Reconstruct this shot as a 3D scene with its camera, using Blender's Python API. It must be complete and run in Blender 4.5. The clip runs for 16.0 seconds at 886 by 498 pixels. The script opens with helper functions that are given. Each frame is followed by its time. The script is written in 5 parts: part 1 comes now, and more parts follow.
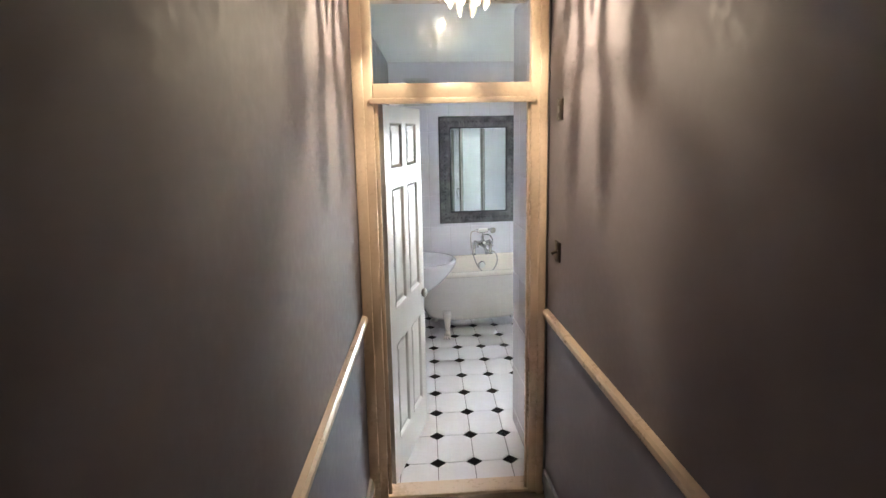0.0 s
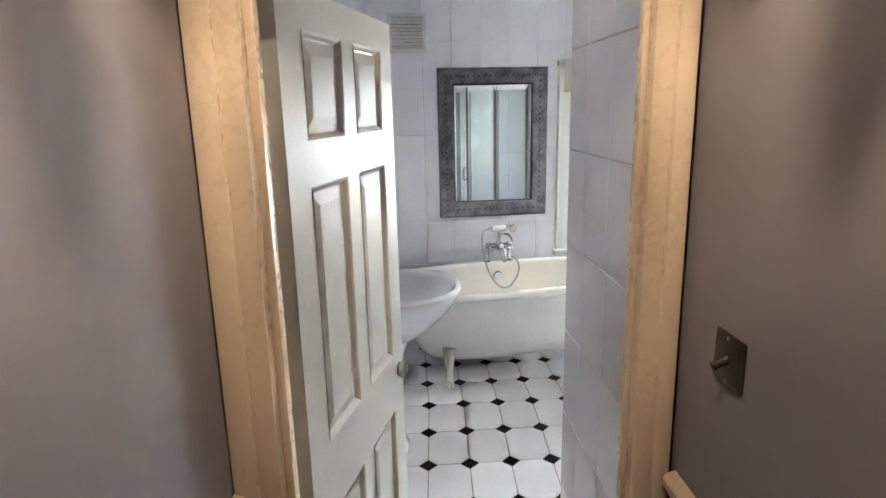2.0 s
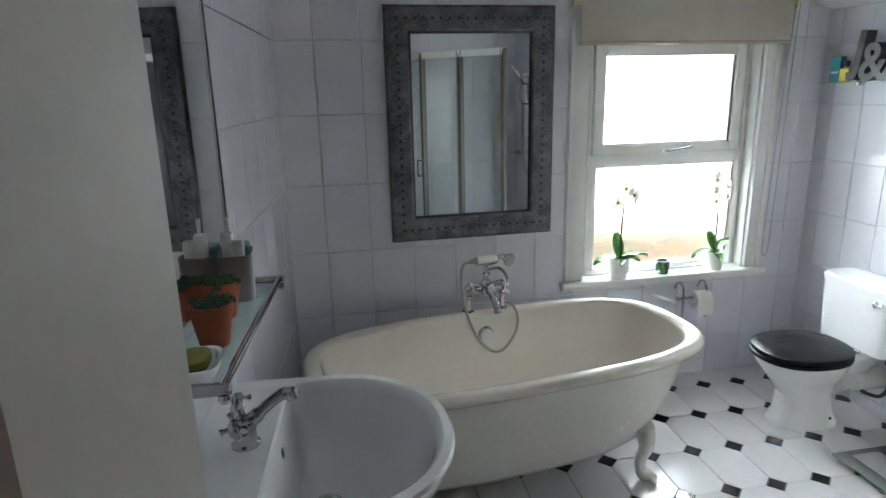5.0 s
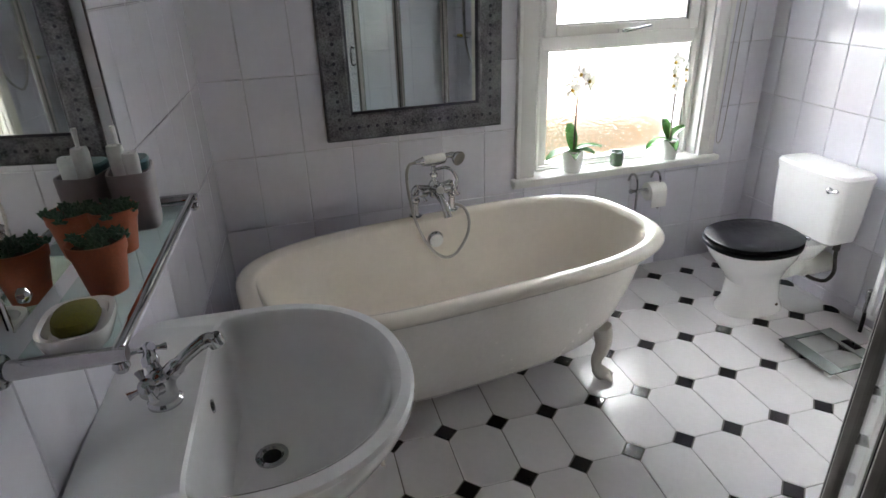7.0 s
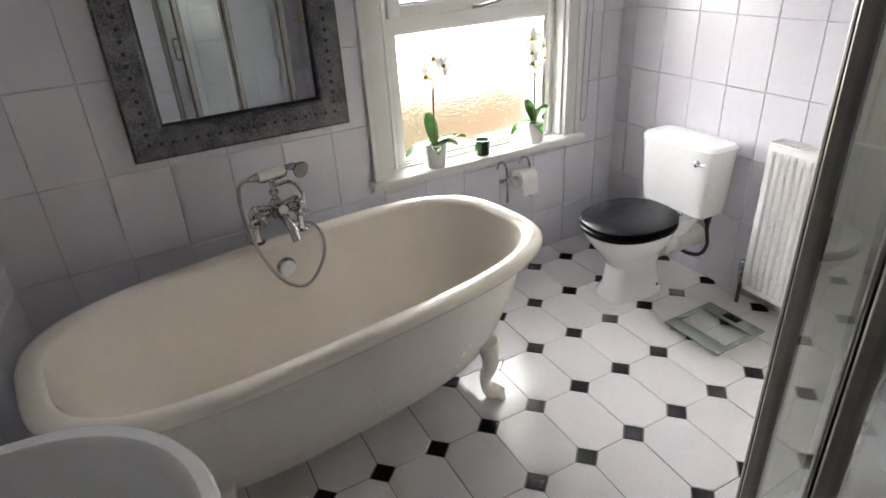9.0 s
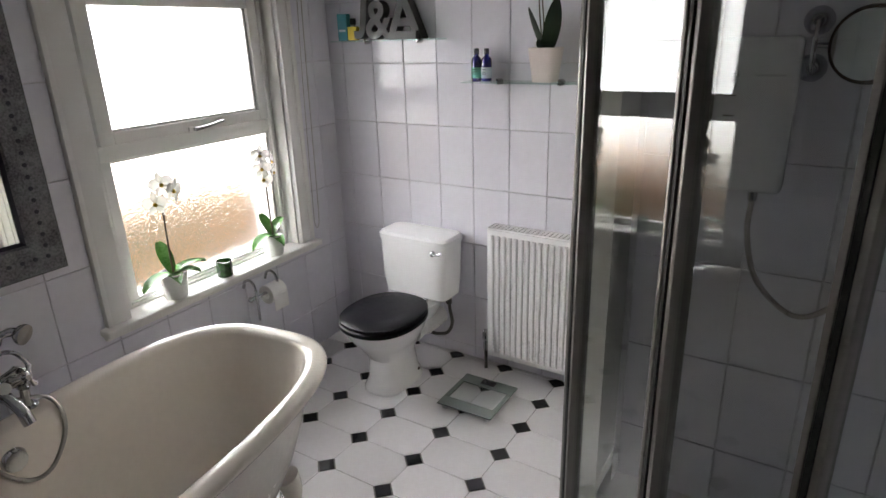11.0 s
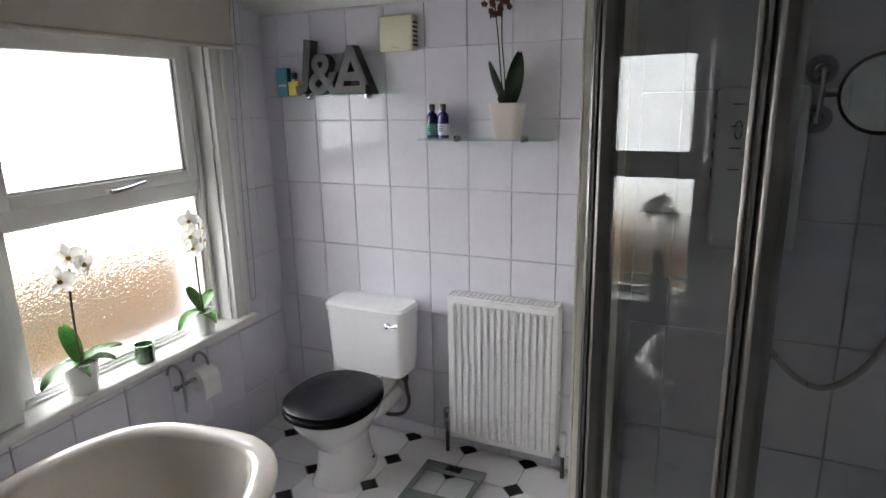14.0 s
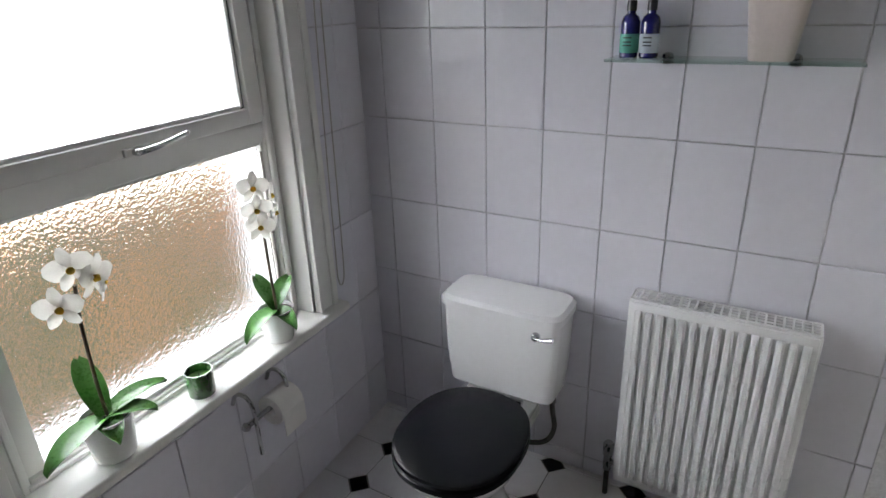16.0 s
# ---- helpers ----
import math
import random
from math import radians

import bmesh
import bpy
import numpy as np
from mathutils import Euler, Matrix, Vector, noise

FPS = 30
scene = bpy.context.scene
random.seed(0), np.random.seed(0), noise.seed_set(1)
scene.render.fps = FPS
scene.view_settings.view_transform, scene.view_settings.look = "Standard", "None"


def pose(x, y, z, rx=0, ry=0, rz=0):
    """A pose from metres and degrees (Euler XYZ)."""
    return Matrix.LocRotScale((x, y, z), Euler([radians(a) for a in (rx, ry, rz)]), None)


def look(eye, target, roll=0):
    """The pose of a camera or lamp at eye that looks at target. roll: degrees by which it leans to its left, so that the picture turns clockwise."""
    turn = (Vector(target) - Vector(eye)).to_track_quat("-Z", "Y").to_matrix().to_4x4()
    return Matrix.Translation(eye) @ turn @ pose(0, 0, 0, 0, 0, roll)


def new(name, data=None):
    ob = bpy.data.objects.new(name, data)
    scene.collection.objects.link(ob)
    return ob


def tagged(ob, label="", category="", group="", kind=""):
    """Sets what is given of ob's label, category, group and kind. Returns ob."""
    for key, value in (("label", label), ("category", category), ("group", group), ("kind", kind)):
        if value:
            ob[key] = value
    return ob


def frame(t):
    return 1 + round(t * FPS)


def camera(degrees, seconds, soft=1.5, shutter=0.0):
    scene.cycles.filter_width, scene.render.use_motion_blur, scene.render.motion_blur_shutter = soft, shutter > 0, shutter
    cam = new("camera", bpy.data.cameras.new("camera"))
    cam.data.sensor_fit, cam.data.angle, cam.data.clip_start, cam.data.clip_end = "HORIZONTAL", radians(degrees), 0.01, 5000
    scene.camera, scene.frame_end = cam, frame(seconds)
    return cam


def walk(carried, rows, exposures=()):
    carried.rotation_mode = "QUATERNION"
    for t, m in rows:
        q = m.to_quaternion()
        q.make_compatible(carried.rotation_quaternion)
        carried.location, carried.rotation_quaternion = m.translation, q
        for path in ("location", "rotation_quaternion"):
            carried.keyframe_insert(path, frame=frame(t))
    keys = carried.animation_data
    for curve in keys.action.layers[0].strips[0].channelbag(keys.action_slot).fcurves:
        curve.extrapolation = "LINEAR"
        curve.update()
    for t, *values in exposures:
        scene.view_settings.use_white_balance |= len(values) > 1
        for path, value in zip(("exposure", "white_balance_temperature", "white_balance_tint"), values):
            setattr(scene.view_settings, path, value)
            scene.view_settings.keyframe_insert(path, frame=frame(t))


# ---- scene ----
cam = camera(72.7, 16.0)
PATH = [
    (0, (-1.441, -4.819, 1.779), (-1.305, -2.86, 1.4), -1.1),
    (0.5, (-1.397, -4.442, 1.768), (-1.28, -2.487, 1.361), -1.1),
    (1, (-1.372, -4.043, 1.729), (-1.269, -2.094, 1.294), -1.3),
    (1.5, (-1.341, -3.623, 1.697), (-1.219, -1.679, 1.243), -1.1),
    (2, (-1.279, -3.178, 1.675), (-1.169, -1.235, 1.215), -1.3),
    (2.5, (-1.254, -2.755, 1.642), (-1.101, -0.814, 1.184), -1.4),
    (3, (-1.267, -2.442, 1.615), (-1.029, -0.508, 1.163), -0.9),
    (3.5, (-1.273, -2.205, 1.588), (-1.043, -0.272, 1.129), -0.5),
    (6, (-1.211, -1.407, 1.548), (-0.83, 0.453, 0.919), -2.0),
    (6.5, (-1.216, -1.394, 1.534), (-0.794, 0.41, 0.78), -1.9),
    (7, (-1.21, -1.384, 1.532), (-0.762, 0.375, 0.691), -1.9),
    (7.5, (-1.199, -1.362, 1.528), (-0.706, 0.359, 0.637), -2.6),
    (8, (-1.148, -1.296, 1.525), (-0.576, 0.385, 0.605), -2.9),
    (8.5, (-1.044, -1.178, 1.506), (-0.375, 0.467, 0.584), -3.3),
    (9, (-1.013, -1.076, 1.512), (-0.219, 0.515, 0.597), -3.4),
    (9.5, (-1.097, -0.97, 1.56), (-0.089, 0.509, 0.667), -2.6),
    (10, (-1.141, -0.909, 1.592), (0.109, 0.414, 0.762), -2.5),
    (12.5, (-1.216, -0.906, 1.571), (0.553, -0.093, 1.113), -1.2),
    (13, (-1.199, -0.868, 1.57), (0.577, -0.057, 1.138), -1.6),
    (13.5, (-1.177, -0.782, 1.56), (0.607, 0.005, 1.117), -1.2),
    (14, (-1.043, -0.668, 1.543), (0.714, 0.158, 1.06), -1.2),
    (14.5, (-0.921, -0.566, 1.552), (0.745, 0.37, 0.962), -0.8),
    (15, (-0.756, -0.401, 1.544), (0.794, 0.666, 0.867), -1.7),
    (15.5, (-0.596, -0.205, 1.554), (0.903, 0.877, 0.79), -2.7),
    (16, (-0.425, 0.018, 1.552), (1.16, 0.959, 0.774), -2.1),
]
EXPOSURE = [(0.0, 2.2, 6100, 4), (1.0, 2.25, 6200, 5), (1.5, 2.2, 6250, 6), (2.0, 2.1, 6150, 2), (2.5, 1.9, 6050, -1), (3.0, 1.65, 6050, -2), (3.5, 1.3, 6050, -2), (6.0, 0.6, 6250, 5), (7.0, 0.65, 6500, 8),
            (8.0, 0.75, 6700, 9), (9.0, 0.7, 6850, 10), (10.0, 0.35, 6850, 11), (12.5, -0.05, 6650, 12), (14.5, -0.15, 6500, 11), (16.0, -0.45, 6400, 10)]  # stops, kelvin, tint
walk(cam, [(t, look(eye, target, roll)) for t, eye, target, roll in PATH], EXPOSURE)

# ---- light and exposure ----
world = bpy.data.worlds.new("world")
scene.world = world
world.use_nodes = True
_sky = world.node_tree.nodes.new("ShaderNodeTexSky")
_sky.sky_type = "NISHITA"
_sky.sun_disc = False
_sky.sun_elevation = radians(40)
_sky.sun_rotation = radians(20)
world.node_tree.links.new(_sky.outputs[0], world.node_tree.nodes["Background"].inputs[0])
world.node_tree.nodes["Background"].inputs[1].default_value = 0.1
SKY_GLOW = 38.0         # overcast sky, high up
HORIZON_GLOW = 15.0      # pale sky near the horizon
GROUND_GLOW = 0.75      # garden and brick wall
CORRIDOR_WATTS = 8.8   # warm bulb in the chandelier


def lamp(name, kind, energy, colour, m, size=0.1):
    d = bpy.data.lights.new(name, kind)
    d.energy, d.color = energy, colour
    if kind == "AREA":
        d.size = size
    elif kind == "POINT":
        d.shadow_soft_size = size
    ob = new(name, d)
    ob.matrix_world = m
    return ob


sun = bpy.data.lights.new("sun", "SUN")
sun.energy, sun.angle, sun.color = 0.5, radians(40), (1.0, 0.97, 0.92)
sun_ob = new("sun", sun)
sun_ob.matrix_world = look((2, 6, 5), (0, 0, 0))

# ---- materials ----
MATS = {}


def mat(name, rgb, rough=0.5, metal=0.0, vary=0.06, scale=6.0, bump=0.0, bscale=60.0, coat=0.0, rnd=0.0, detail=4.0, ior=1.45):
    """A procedural surface: base colour with noise at two scales, roughness wear, fine relief and a random tint per object."""
    if name in MATS:
        return MATS[name]
    m = bpy.data.materials.new(name)
    m.use_nodes = True
    nt = m.node_tree
    n, l = nt.nodes, nt.links
    b = n["Principled BSDF"]
    tc = n.new("ShaderNodeTexCoord")
    n1 = n.new("ShaderNodeTexNoise")
    n1.inputs["Scale"].default_value, n1.inputs["Detail"].default_value = scale, detail
    n2 = n.new("ShaderNodeTexNoise")
    n2.inputs["Scale"].default_value, n2.inputs["Detail"].default_value = scale * 11, 3.0
    add = n.new("ShaderNodeMath")
    add.operation = "ADD"
    l.new(tc.outputs["Object"], n1.inputs["Vector"])
    l.new(tc.outputs["Object"], n2.inputs["Vector"])
    l.new(n1.outputs["Fac"], add.inputs[0])
    l.new(n2.outputs["Fac"], add.inputs[1])
    rng = n.new("ShaderNodeMapRange")
    rng.inputs["From Min"].default_value, rng.inputs["From Max"].default_value = 0.7, 1.3
    rng.inputs["To Min"].default_value, rng.inputs["To Max"].default_value = 1 - vary, 1 + vary * 0.6
    l.new(add.outputs[0], rng.inputs["Value"])
    last = rng.outputs[0]
    if rnd:
        oi = n.new("ShaderNodeObjectInfo")
        r2 = n.new("ShaderNodeMapRange")
        r2.inputs["To Min"].default_value, r2.inputs["To Max"].default_value = 1 - rnd, 1 + rnd * 0.5
        l.new(oi.outputs["Random"], r2.inputs["Value"])
        mul = n.new("ShaderNodeMath")
        mul.operation = "MULTIPLY"
        l.new(last, mul.inputs[0])
        l.new(r2.outputs[0], mul.inputs[1])
        last = mul.outputs[0]
    mix = n.new("ShaderNodeVectorMath")
    mix.operation = "SCALE"
    mix.inputs[0].default_value = rgb
    l.new(last, mix.inputs["Scale"])
    l.new(mix.outputs[0], b.inputs["Base Color"])
    rr = n.new("ShaderNodeMapRange")
    rr.inputs["From Min"].default_value, rr.inputs["From Max"].default_value = 0.7, 1.3
    rr.inputs["To Min"].default_value, rr.inputs["To Max"].default_value = max(rough * 0.8, 0.02), min(rough * 1.25, 1)
    l.new(add.outputs[0], rr.inputs["Value"])
    l.new(rr.outputs[0], b.inputs["Roughness"])
    b.inputs["Metallic"].default_value = metal
    b.inputs["IOR"].default_value = ior
    b.inputs["Coat Weight"].default_value = coat
    b.inputs["Coat Roughness"].default_value = 0.05
    if bump:
        nb = n.new("ShaderNodeTexNoise")
        nb.inputs["Scale"].default_value, nb.inputs["Detail"].default_value = bscale, 3.0
        bp = n.new("ShaderNodeBump")
        bp.inputs["Strength"].default_value, bp.inputs["Distance"].default_value = bump, 0.002
        l.new(tc.outputs["Object"], nb.inputs["Vector"])
        l.new(nb.outputs["Fac"], bp.inputs["Height"])
        l.new(bp.outputs[0], b.inputs["Normal"])
    MATS[name] = m
    return m


def translucent(m, share):
    """Let part of the light through, as petals and leaves do."""
    n, l = m.node_tree.nodes, m.node_tree.links
    b = n["Principled BSDF"]
    src = b.inputs["Base Color"].links[0].from_socket
    tr = n.new("ShaderNodeBsdfTranslucent")
    mx = n.new("ShaderNodeMixShader")
    mx.inputs[0].default_value = share
    l.new(src, tr.inputs["Color"])
    l.new(b.outputs[0], mx.inputs[1])
    l.new(tr.outputs[0], mx.inputs[2])
    l.new(mx.outputs[0], n["Material Output"].inputs["Surface"])


def glass(name, rgb=(1, 1, 1), rough=0.0, ior=1.45, bump=0.0, bscale=40.0):
    m = bpy.data.materials.new(name)
    m.use_nodes = True
    n, l = m.node_tree.nodes, m.node_tree.links
    b = n["Principled BSDF"]
    b.inputs["Base Color"].default_value = (*rgb, 1)
    b.inputs["Transmission Weight"].default_value = 1
    b.inputs["Roughness"].default_value = rough
    b.inputs["IOR"].default_value = ior
    if bump:
        tc = n.new("ShaderNodeTexCoord")
        v = n.new("ShaderNodeTexVoronoi")
        v.feature = "SMOOTH_F1"
        v.inputs["Scale"].default_value = bscale
        nz = n.new("ShaderNodeTexNoise")
        nz.inputs["Scale"].default_value = bscale * 1.6
        ad = n.new("ShaderNodeMath")
        ad.operation = "ADD"
        bp = n.new("ShaderNodeBump")
        bp.inputs["Strength"].default_value, bp.inputs["Distance"].default_value = bump, 0.006
        l.new(tc.outputs["Object"], v.inputs["Vector"])
        l.new(tc.outputs["Object"], nz.inputs["Vector"])
        l.new(v.outputs["Distance"], ad.inputs[0])
        l.new(nz.outputs["Fac"], ad.inputs[1])
        l.new(ad.outputs[0], bp.inputs["Height"])
        l.new(bp.outputs[0], b.inputs["Normal"])
    return m


def thin_glass(name, rgb, gloss=0.04):
    """A flat pane: clear or tinted straight through, with mirror gloss that grows towards grazing."""
    m = bpy.data.materials.new(name)
    m.use_nodes = True
    n, l = m.node_tree.nodes, m.node_tree.links
    n.remove(n["Principled BSDF"])
    t, g, f, x = n.new("ShaderNodeBsdfTransparent"), n.new("ShaderNodeBsdfGlossy"), n.new("ShaderNodeLayerWeight"), n.new("ShaderNodeMixShader")
    p, k = n.new("ShaderNodeMath"), n.new("ShaderNodeMath")
    t.inputs["Color"].default_value = (*rgb, 1)
    g.inputs["Roughness"].default_value = 0.008
    p.operation, k.operation = "POWER", "MULTIPLY_ADD"
    p.inputs[1].default_value = 5.0
    k.inputs[1].default_value, k.inputs[2].default_value = 0.92, gloss
    l.new(f.outputs["Facing"], p.inputs[0])
    l.new(p.outputs[0], k.inputs[0])
    l.new(k.outputs[0], x.inputs[0])
    l.new(t.outputs[0], x.inputs[1])
    l.new(g.outputs[0], x.inputs[2])
    l.new(x.outputs[0], n["Material Output"].inputs["Surface"])
    return m


TILE = mat("white_glazed_tile", (0.735, 0.725, 0.79), 0.09, vary=0.03, scale=3, bump=0.10, bscale=9, rnd=0.04)
GROUT = mat("grey_grout", (0.64, 0.63, 0.65), 0.85, vary=0.2, scale=9, bump=0.4, bscale=200)
FTILE = mat("white_floor_tile", (0.78, 0.765, 0.785), 0.13, vary=0.04, scale=4, bump=0.08, bscale=12, rnd=0.04)
DOT = mat("black_dot_tile", (0.012, 0.011, 0.014), 0.12, vary=0.3, scale=20, bump=0.06, bscale=30, rnd=0.3)
FGROUT = mat("dark_floor_grout", (0.20, 0.19, 0.18), 0.9, vary=0.3, scale=12, bump=0.4, bscale=150)
PLASTER = mat("white_ceiling_paint", (0.78, 0.78, 0.78), 0.8, vary=0.04, scale=2, bump=0.15, bscale=120)
# ceiling out of view, darkened to cut light bounced onto the corridor walls
HALLCEIL = mat("darkened_hall_ceiling", (0.22, 0.20, 0.195), 0.85, vary=0.04, scale=2, bump=0.1, bscale=120)
MAUVE = mat("mauve_grey_wall_paint", (0.205, 0.180, 0.198), 0.72, vary=0.05, scale=2.5, bump=0.05, bscale=70)
LILAC = mat("lilac_grey_dado_paint", (0.215, 0.205, 0.245), 0.6, vary=0.06, scale=2.5, bump=0.05, bscale=70)
CREAM = mat("cream_gloss_woodwork", (0.66, 0.52, 0.39), 0.30, vary=0.03, scale=5, bump=0.04, bscale=40)
DOORPAINT = mat("off_white_door_paint", (0.60, 0.575, 0.545), 0.35, vary=0.05, scale=4, bump=0.25, bscale=90)
GLOSSWHITE = mat("white_gloss_paint", (0.80, 0.79, 0.77), 0.42, vary=0.015, scale=6)
CUPBOARD = mat("cupboard_cream_paint", (0.80, 0.77, 0.68), 0.35, vary=0.05, scale=4, bump=0.1, bscale=60)
CARPET = mat("beige_carpet", (0.26, 0.21, 0.17), 0.95, vary=0.25, scale=30, bump=0.8, bscale=300)
ENAMEL = mat("cream_enamel", (0.85, 0.79, 0.71), 0.10, vary=0.03, scale=4, bump=0.04, bscale=14, coat=0.4)
BATHOUT = mat("cream_painted_cast_iron", (0.84, 0.80, 0.745), 0.22, vary=0.04, scale=5, bump=0.12, bscale=40)
CHINA = mat("white_vitreous_china", (0.85, 0.85, 0.86), 0.06, vary=0.02, scale=5, coat=0.5)
CHROME = mat("chrome", (0.52, 0.52, 0.54), 0.06, 1.0, vary=0.05, scale=20)
STEEL = mat("brushed_grey_aluminium", (0.42, 0.40, 0.38), 0.32, 1.0, vary=0.1, scale=30, bump=0.1, bscale=200)
CUBICLE = mat("satin_aluminium_profile", (0.23, 0.22, 0.205), 0.42, 0.8, vary=0.10, scale=25)
DARKMETAL = mat("dark_bronze_metal", (0.10, 0.075, 0.06), 0.35, 1.0, vary=0.2, scale=40)
BLACKSEAT = mat("black_lacquered_wood", (0.0025, 0.0025, 0.0035), 0.40, vary=0.05, scale=4, ior=1.22)
PLASTICW = mat("white_plastic", (0.80, 0.80, 0.78), 0.3, vary=0.03, scale=8)
CREAMPL = mat("yellowed_plastic", (0.72, 0.70, 0.52), 0.4, vary=0.06, scale=8)
RUBBER = mat("black_rubber", (0.015, 0.015, 0.015), 0.6, vary=0.2, scale=20)
PIPE = mat("tarnished_pipe", (0.10, 0.095, 0.09), 0.45, 0.6, vary=0.3, scale=30)
RADW = mat("white_radiator_enamel", (0.81, 0.81, 0.815), 0.3, vary=0.03, scale=5)
TERRA = mat("terracotta", (0.40, 0.115, 0.06), 0.8, vary=0.2, scale=25, bump=0.3, bscale=120)
SUCC = mat("succulent_leaf", (0.05, 0.11, 0.06), 0.5, vary=0.35, scale=40, rnd=0.25)
SOIL = mat("bark_compost", (0.045, 0.028, 0.016), 0.95, vary=0.5, scale=60, bump=0.9, bscale=120)
LEAF = mat("orchid_leaf", (0.075, 0.20, 0.045), 0.3, vary=0.25, scale=14, bump=0.1, bscale=40, rnd=0.2)
DARKLEAF = mat("dark_strap_leaf", (0.008, 0.015, 0.008), 0.55, vary=0.3, scale=15, ior=1.25)
STEM = mat("dark_flower_stem", (0.06, 0.04, 0.02), 0.5, vary=0.3, scale=40)
PETAL = mat("white_orchid_petal", (0.86, 0.85, 0.82), 0.5, vary=0.05, scale=30)
PETALD = mat("dark_red_orchid_petal", (0.13, 0.03, 0.035), 0.5, vary=0.4, scale=60, rnd=0.3)
LIP = mat("yellow_orchid_lip", (0.70, 0.48, 0.08), 0.5, vary=0.2, scale=60)
POTW = mat("white_ceramic_pot", (0.82, 0.82, 0.80), 0.2, vary=0.03, scale=10)
POTB = mat("blush_ceramic_pot", (0.62, 0.55, 0.52), 0.35, vary=0.04, scale=10)
GREENGL = mat("green_glass_candle", (0.018, 0.06, 0.012), 0.12, vary=0.4, scale=20, coat=0.6)
WAX = mat("green_candle_wax", (0.05, 0.14, 0.02), 0.4, vary=0.2, scale=20)
SPONGE = mat("olive_soap", (0.16, 0.15, 0.02), 0.7, vary=0.25, scale=30, bump=0.5, bscale=90)
GREYCUP = mat("mauve_grey_plastic", (0.30, 0.27, 0.28), 0.35, vary=0.05, scale=10)
TEAL = mat("teal_plastic", (0.10, 0.20, 0.21), 0.35, vary=0.1, scale=12)
PAPER = mat("toilet_paper", (0.85, 0.84, 0.82), 0.95, vary=0.04, scale=30, bump=0.3, bscale=200)
FABRIC = mat("cream_roller_blind_cloth", (0.62, 0.57, 0.50), 0.85, vary=0.07, scale=12, bump=0.3, bscale=400)
ZINC = mat("dark_zinc_letters", (0.055, 0.055, 0.055), 0.5, 0.3, vary=0.35, scale=18, bump=0.25, bscale=50)
BLUEGL = mat("cobalt_bottle_glass", (0.010, 0.010, 0.11), 0.08, vary=0.2, scale=10, coat=0.5)
BLACKCAP = mat("black_cap", (0.02, 0.02, 0.03), 0.35, vary=0.2, scale=20)
LABELG = mat("green_paper_label", (0.10, 0.36, 0.30), 0.6, vary=0.1, scale=30)
LABELW = mat("pale_paper_label", (0.52, 0.58, 0.66), 0.6, vary=0.1, scale=30)
TURQ = mat("turquoise_card", (0.03, 0.22, 0.28), 0.45, vary=0.15, scale=20)
YELLOW = mat("yellow_perfume", (0.62, 0.48, 0.07), 0.2, vary=0.15, scale=20)
GREYGL = mat("grey_tinted_glass_plate", (0.20, 0.225, 0.22), 0.10, vary=0.05, scale=20, coat=0.3)
SHOWERW = mat("white_shower_unit", (0.74, 0.75, 0.77), 0.25, vary=0.03, scale=10)
TOWEL = mat("pale_grey_plastic", (0.55, 0.56, 0.57), 0.4, vary=0.03, scale=10)
CLEAR = thin_glass("clear_glass", (0.97, 0.985, 0.98))
SHELFGL = thin_glass("green_edge_glass", (0.86, 0.955, 0.93))
SMOKE = thin_glass("shower_glass", (0.84, 0.865, 0.85), 0.052)
FROST = glass("dimpled_window_glass", (0.97, 0.97, 0.97), 0.10, 1.3, bump=0.30, bscale=120)
FROSTUP = glass("upper_window_glass", (0.98, 0.98, 0.98), 0.10, 1.3, bump=0.25, bscale=120)
CRYSTAL = glass("crystal", (1, 0.98, 0.95), 0.0, 1.55)
_n, _l = CRYSTAL.node_tree.nodes, CRYSTAL.node_tree.links
_t, _x = _n.new("ShaderNodeBsdfTranslucent"), _n.new("ShaderNodeMixShader")
_t.inputs["Color"].default_value = (0.95, 0.93, 0.88, 1)
_x.inputs[0].default_value = 0.12
_l.new(_n["Principled BSDF"].outputs[0], _x.inputs[1])
_l.new(_t.outputs[0], _x.inputs[2])
_l.new(_x.outputs[0], _n["Material Output"].inputs["Surface"])
for _m in (PETAL, LIP):
    translucent(_m, 0.55)
translucent(LEAF, 0.3)
translucent(FABRIC, 0.25)
MIRRORM = mat("silvered_mirror", (0.90, 0.92, 0.91), 0.015, 1.0, vary=0.0, scale=5)


def pewter():
    """Hammered grey metal sheet with mottled tarnish."""
    m = mat("tarnished_pewter_sheet", (0.135, 0.135, 0.142), 0.45, 0.6, vary=0.7, scale=14, bump=0.6, bscale=45)
    return m


PEWTER = pewter()


def glow(name, rgb, strength):
    m = bpy.data.materials.new(name)
    m.use_nodes = True
    b = m.node_tree.nodes["Principled BSDF"]
    b.inputs["Base Color"].default_value = (0, 0, 0, 1)
    b.inputs["Emission Color"].default_value = (*rgb, 1)
    b.inputs["Emission Strength"].default_value = strength
    return m


BULB = glow("warm_bulb_glow", (1.0, 0.74, 0.45), 40.0)


